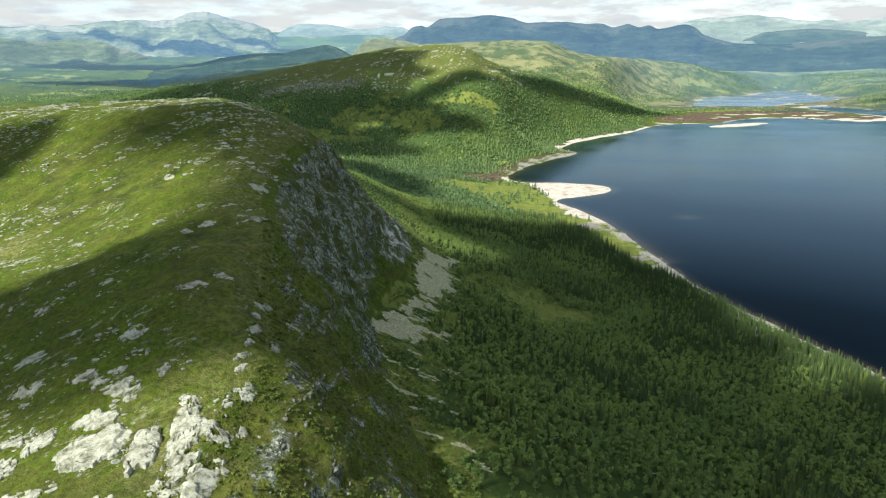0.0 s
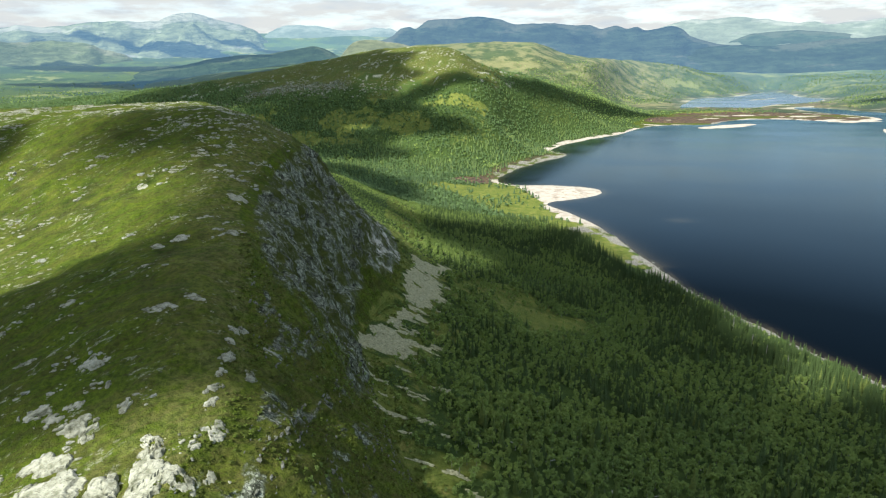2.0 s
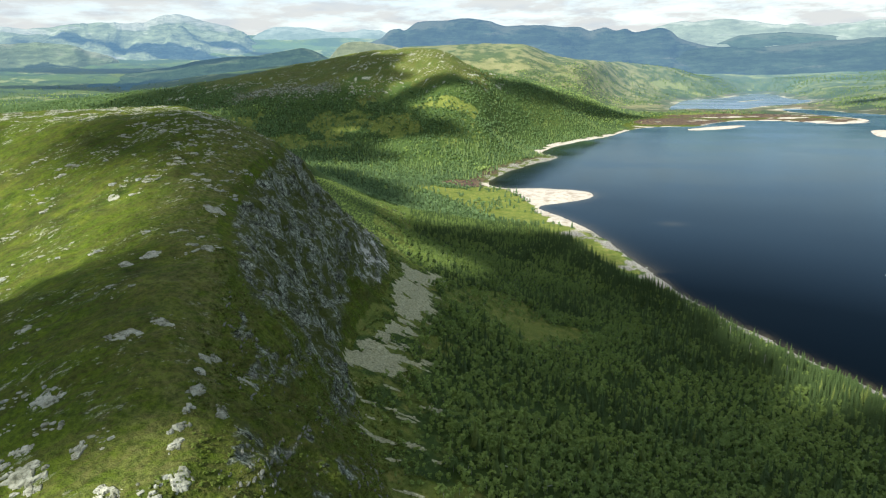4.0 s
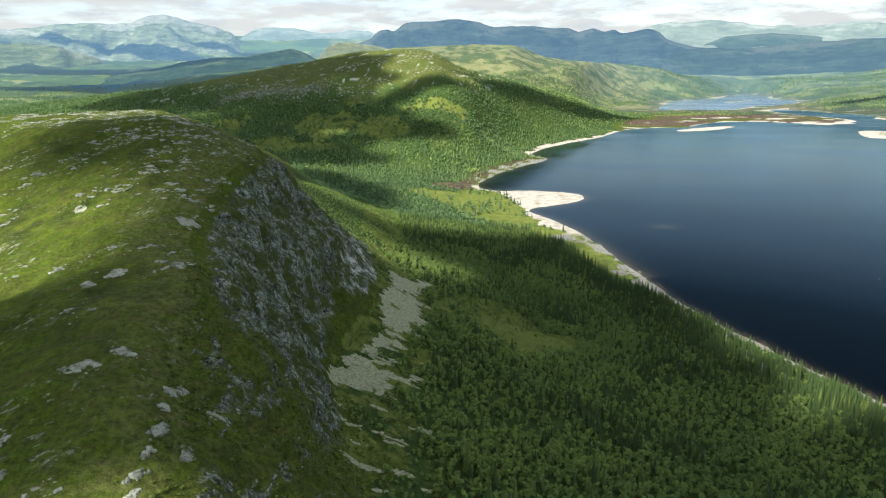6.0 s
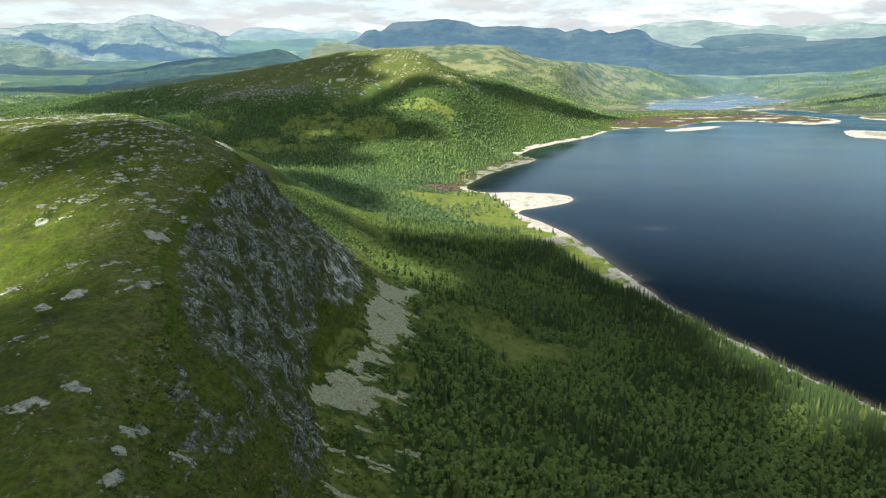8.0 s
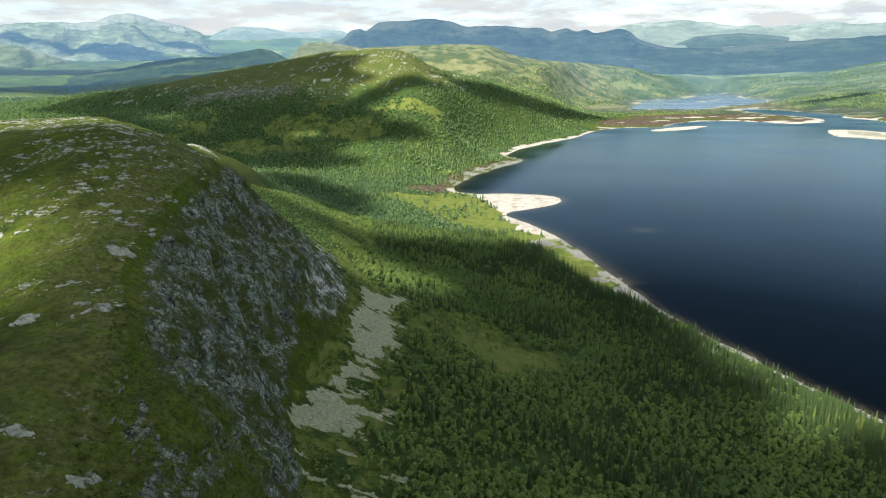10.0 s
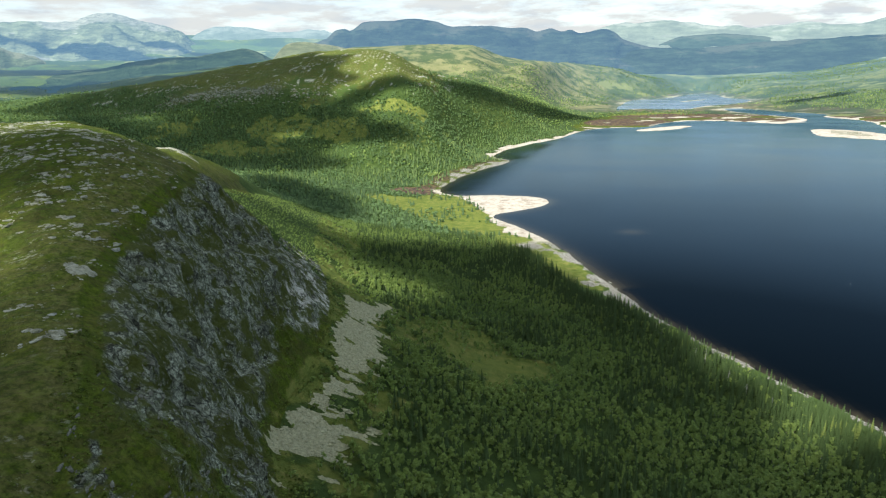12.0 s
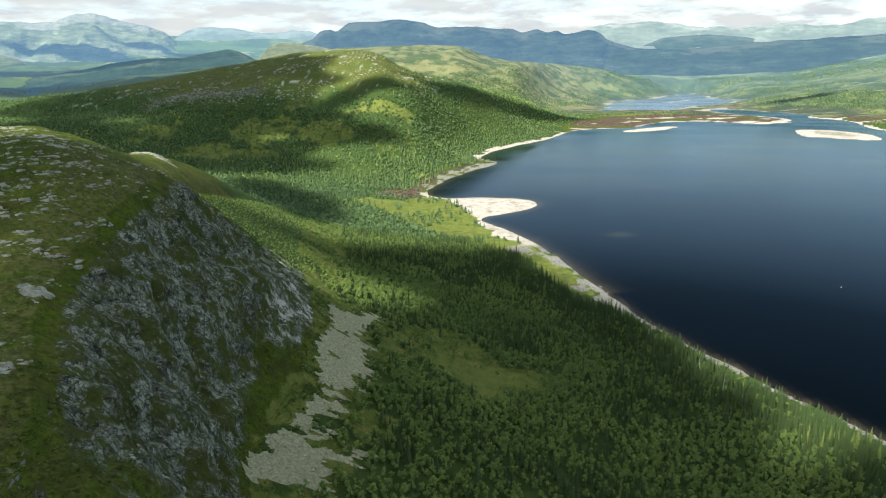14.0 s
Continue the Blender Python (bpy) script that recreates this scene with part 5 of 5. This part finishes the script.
def build_rocks():
    for k, spec in enumerate(((-63.5, 78.5, 5.6, 4.8, -12, 1.5), (-67.6, 79.8, 2.6, 2.4, 10, 1.3), (-67.9, 86, 3.3, 1.9, 15, 1.2), (-75.9, 82.2, 2.6, 2.2, 40, 1.2), (-56, 79.6, 2.4, 3.9, 8, 2.2), (-50.6, 83.2, 2.3, 5.2, 10, 1.7), (-48.8, 77.4, 1.9, 3.8, -12, 1.5),
                              (-45.8, 83.6, 3.8, 1.6, -24, 1.2), (-43.6, 75.4, 2.6, 4, -8, 1.7), (-38.9, 77.4, 1.4, 2.2, -5, 1.5), (-52.2, 89.4, 1.9, 1.1, -12, 1.2), (-66.8, 92.6, 2.9, 1.5, 8, 1.2), (-64.8, 90.6, 1.2, 1, 0, 1.1), (-73.2, 94.4, 1.9, 1.2, 12, 0.8),
                              (-76.8, 96.2, 2.2, 1.3, 20, 0.8), (-70.4, 97, 1.4, 0.9, 10, 0.7), (-82, 82.6, 3.6, 1.5, 20, 1.1), (-78.7, 76.4, 1.6, 2.2, 30, 1.2), (-88.2, 94.8, 2.8, 1.4, 8, 0.6), (-73.2, 108, 2.2, 1.7, 10, 0.5), (-67.1, 122.4, 2.7, 1.3, 4, 0.6),
                              (-61.1, 96.6, 0.9, 1.1, 0, 1), (-66.6, 101.7, 0.7, 0.7, 0, 0.9), (-45.5, 89.6, 0.9, 0.8, 0, 1), (-43.6, 93, 1.2, 1.7, -15, 1.2), (-47.2, 99.2, 0.72, 1.6, -3, 1.2), (-48.2, 103.4, 0.65, 1.4, -33, 1.3), (-48.9, 108, 0.72, 1.4, -7, 1.2),
                              (-49.6, 112.6, 0.79, 2, -15, 1.4), (-51.1, 118.6, 0.72, 1.1, -37, 1.2), (-51.8, 124.2, 1.1, 1.9, -9, 1.4), (-44.7, 111.8, 0.79, 1.6, 0, 1.2), (-45.3, 125, 0.94, 1.5, -15, 1.2), (-49.2, 72.6, 2.5, 1.1, 0, 0.8), (-42.2, 86, 0.7, 1.2, 0, 1),
                              (-39.1, 86.8, 1.1, 0.7, -10, 0.9), (-93.7, 103.8, 2.6, 1.6, 15, 0.5), (-88.9, 110.4, 1.8, 1, 10, 0.5), (-62, 127, 2.1, 0.9, -8, 0.6), (-75.9, 187.4, 3, 2.7, 10, 1), (-82.7, 151.8, 1.3, 1.4, 0, 0.8), (-79.4, 157.8, 2, 1.5, 20, 0.7),
                              (-67.3, 163.4, 1.2, 1.5, 10, 0.8), (-103.7, 121.4, 1.6, 1.8, 10, 0.7), (-91.4, 128, 1.3, 1.1, 0, 0.6), (-110.2, 196.4, 1.4, 1.6, 20, 0.7), (-72, 70, 3, 1.4, 10, 0.8), (-58, 69.5, 2.6, 1.2, 0, 0.8), (-160, 452, 9, 4.5, 10, 1.6), (-148, 446, 6, 3, 20, 1.2))):
        build_outcrop(*spec, k + 1.0)
    # boulders and low ledges in streaks along the strike of the rock
    n = 9000
    cx, cy = rng.uniform(-330, -42, n), rng.uniform(66, 330, n)
    z, s, u, xb, xf, isle = land(cx, cy)
    crest = step(120, 205, cy) * (1 - step(305, 335, cy))
    chance = step(-0.05, 0.45, fbm(cx, cy, 30, 3, shift=66.0) + 0.22 * crest) * (0.12 + 0.20 * crest) * (cx < xb + 2)
    keep = rng.uniform(size=n) < chance
    cx, cy = cx[keep], cy[keep]
    count = rng.integers(4, 17, len(cx))
    along, across = rng.normal(size=count.sum()) * np.repeat(rng.uniform(0.8, 3.4, len(cx)), count), rng.normal(size=count.sum()) * np.repeat(rng.uniform(0.4, 1.3, len(cx)), count)
    x, y = np.repeat(cx, count) + 0.743 * along - 0.669 * across, np.repeat(cy, count) + 0.669 * along + 0.743 * across
    z, s, u, xb, xf, isle = land(x, y)
    keep = (x < xb + 3) & (y > 64)
    x, y, z = x[keep], y[keep], z[keep]
    z = z + relief(x, y, z)
    n = len(x)
    size = 0.12 + (0.40 + 0.26 * step(120, 220, y)) * rng.uniform(size=n) ** 3
    long = rng.uniform(1.0, 2.3, n)
    turn = math.radians(42) + rng.normal(0, 0.25, n)
    flat = size * rng.uniform(0.35, 0.75, n)
    big = np.argsort(-size * (200 / (y + 60)))[:260]
    alone = np.zeros(n, bool)
    alone[big] = True
    models = [mesh_from("boulder", *stone_arrays(200 + k, 2), PALE_ROCK if k % 2 else GREY_ROCK, False) for k in range(8)]
    for i in big:
        ob = new("boulder", models[int(i) % 8])
        ob.matrix_world = Matrix.LocRotScale((x[i], y[i], z[i] - 0.05), Euler((0, 0, turn[i])), (size[i] * long[i], size[i], flat[i]))
        tagged(ob, "weathered pale boulder lying in heath turf", "boulder", "boulders on the fell")
    r = np.flatnonzero(~alone)
    protos = [stone_arrays(220 + k, 1) for k in range(6)]
    me = scatter_join("fell_stones", protos, x[r], y[r], z[r], flat[r], size[r] * long[r], turn[r], rng.integers(0, 6, len(r)), PALE_ROCK, tilt=1 / long[r])
    tagged(new("fell_stones", me), "countless pale stones scattered through the heath", "stones", kind="stuff")
    # thin ribs of rock down the steep heath
    n = 5200
    x, y = rng.uniform(-60, 0, n), rng.uniform(66, 190, n)
    z, s, u, xb, xf, isle = land(x, y)
    keep = (u > 0.01) & (u < 0.95) & (rng.uniform(size=n) < step(-0.1, 0.35, fbm((x + 0.25 * y) / 2.2, y / 8.0, 1.0, 4, 0.62, shift=81.0)))
    x, y, z, u, xf = [v[keep] for v in (x, y, z, u, xf)]
    z = z + relief(x, y, z)
    _, push, step_z = crags(x, y, z, u, xf)
    size = 0.16 + 0.42 * rng.uniform(size=len(x)) ** 2.5
    me = scatter_join("slope_stones", protos, x + 0.8 * push, y, z + 0.35 * push + step_z, size * 0.55, size * 1.9, rng.normal(-1.2, 0.3, len(x)), rng.integers(0, 6, len(x)), DARK_ROCK, tilt=rng.uniform(0.25, 0.5, len(x)))
    tagged(new("slope_stones", me), "grey ribs of rock showing through steep heath", "stones", kind="stuff")
    # scree
    n = 36000
    x, y = rng.uniform(-60, 15, n), rng.uniform(118, 352, n)
    z, s, u, xb, xf, isle = land(x, y)
    m = masks(x, y, z, s, u, xb, xf, isle)
    keep = (rng.uniform(size=n) < m["scree"] * 0.95) & (m["scree"] > 0.3)
    x, y, z = x[keep], y[keep], z[keep]
    z = z + relief(x, y, z)
    size = 0.14 + 0.42 * rng.uniform(size=len(x)) ** 3 + 0.7 * rng.uniform(size=len(x)) ** 24
    low = [stone_arrays(240 + k, 1, 0.8) for k in range(4)]
    tri = [(v[:, :], f) for v, f in low]
    me = scatter_join("scree", tri, x, y, z, size * 0.8, size, rng.uniform(0, 6.28, len(x)), rng.integers(0, 4, len(x)), SCREE_ROCK)
    tagged(new("scree", me), "grey-green scree of loose stones below the cliff", "scree", kind="stuff")
    # shore stones
    n = 50000
    x, y = rng.uniform(10, 300, n), rng.uniform(200, 1130, n)
    z, s, u, xb, xf, isle = land(x, y)
    m = masks(x, y, z, s, u, xb, xf, isle)
    keep = (m["shingle"] + 0.12 * m["sand"] > rng.uniform(0.4, 1.2, n)) & (s > -2)
    x, y, z = x[keep], y[keep], z[keep]
    size = 0.22 + 0.9 * rng.uniform(size=len(x)) ** 4
    me = scatter_join("shore_stones", protos, x, y, z, size * 0.55, size, rng.uniform(0, 6.28, len(x)), rng.integers(0, 6, len(x)), GREY_ROCK)
    tagged(new("shore_stones", me), "pale stones and slabs along the waterline", "stones", kind="stuff")
    # blocks on the second hill: a belt of broken slabs below its crest, and the bare knoll at its end
    n = 26000
    x, y = rng.uniform(-640, 60, n), rng.uniform(1150, 1470, n)
    z, s, u, xb, xf, isle = land(x, y)
    spread = fbm(x / 46, y / 30, 1.0, 4, 0.62, shift=33.0)
    belt = step(-600, -480, x) * (1 - step(-175, -120, x)) * step(1190, 1215, y - 0.10 * (x + 300)) * (1 - step(1310, 1370, y))
    crag = np.exp(-((x + 395) / 62) ** 2 - ((y - 1222) / 26) ** 2) + np.exp(-((x + 300) / 50) ** 2 - ((y - 1210) / 12) ** 2)
    knoll = np.exp(-((x + 95) / 75) ** 2 - ((y - 1345) / 60) ** 2)
    chance = np.clip(0.42 * belt * step(-0.05, 0.30, spread) + 0.8 * crag * step(-0.25, 0.1, spread) + 0.35 * knoll * step(-0.1, 0.25, spread), 0, 0.75)
    keep = rng.uniform(size=n) < chance
    x, y, z = x[keep], y[keep], z[keep]
    z = z + relief(x, y, z)
    size = 0.7 + 2.6 * rng.uniform(size=len(x)) ** 2.5
    me = scatter_join("hill_stones", protos, x, y, z, size * 0.55, size, rng.normal(0.5, 0.5, len(x)), rng.integers(0, 6, len(x)), PALE_ROCK, tilt=rng.uniform(0.45, 0.9, len(x)))
    tagged(new("hill_stones", me), "pale grey rocks strewn over the far hill", "stones", kind="stuff")


# ---- small things ----
def build_dead_tree(x, y, tall, lean, seed):
    """A bleached standing trunk with a few broken boughs."""
    r = np.random.default_rng(seed)
    tree = new("dead_tree")
    z = float(height(np.array([x]), np.array([y]))[0])
    tree.matrix_world = pose(x, y, z - 0.1, lean, 0, r.uniform(0, 360))
    v, f = stem_arrays(8, 0.16, 0.04, 0, tall)
    part("trunk", mesh_from("trunk", v, f, DEAD_WOOD, True), tree)
    for k in range(6):
        v, f = stem_arrays(5, 0.05, 0.015, 0, r.uniform(0.7, 1.5))
        bough = part("bough", mesh_from("bough", v, f, DEAD_WOOD, True), tree)
        bough.matrix_local = pose(0, 0, tall * (0.35 + 0.1 * k), r.uniform(60, 100), 0, r.uniform(0, 360))
    tagged(tree, "bleached dead trunk standing among spruces", "dead tree", "dead trees in the wood")


def build_log(x, y, long, turn, seed):
    z = float(height(np.array([x]), np.array([y]))[0])
    v, f = stem_arrays(8, 0.17, 0.08, 0, long)
    v = v + 0.05 * np.sin(v[:, 2:3] * 2.1 + seed) * np.array([[1.0, 0.6, 0]])
    ob = new("fallen_log", mesh_from("fallen_log", v, f, DEAD_WOOD, True))
    ob.matrix_world = pose(x, y, z + 0.15, 88, 0, turn)
    tagged(ob, "pale fallen birch log lying in grass", "log", "fallen logs in the wood")


def build_buoy(x, y):
    ob = new("buoy")
    ob.matrix_world = pose(x, y, 0)
    bm = bmesh.new()
    bmesh.ops.create_uvsphere(bm, u_segments=20, v_segments=12, radius=0.28)
    for v in bm.verts:
        v.co.z = v.co.z * 0.75 + 0.12
    me = bpy.data.meshes.new("float")
    bm.to_mesh(me)
    bm.free()
    me.materials.append(WHITE_PAINT)
    part("float", me, ob, "white rounded float")
    v, f = stem_arrays(10, 0.29, 0.295, -0.1, 0.05)
    part("band", mesh_from("band", v, f, BARK, True), ob, "dark waterline band")
    tagged(ob, "small white buoy floating on the dark lake", "buoy")


DEAD_WOOD = make_plain("dead_wood", (0.26, 0.25, 0.22), (0.56, 0.54, 0.48), 2.5)
WHITE_PAINT = make_plain("white_paint", (0.55, 0.55, 0.53), (0.78, 0.78, 0.76), 3.0, 0.5, 0.1)

build_rocks()
build_woods()
for k in range(7):
    build_dead_tree(138 + 3.8 * k + rng.uniform(-14, 6), 395 - 15 * k + rng.uniform(-8, 8), rng.uniform(6.5, 9.5), rng.uniform(-4, 4), k)
for k in range(16):
    build_log(rng.uniform(8, 95), rng.uniform(150, 225), rng.uniform(2.5, 5), rng.uniform(0, 360), k)
build_buoy(315.5, 475.9)
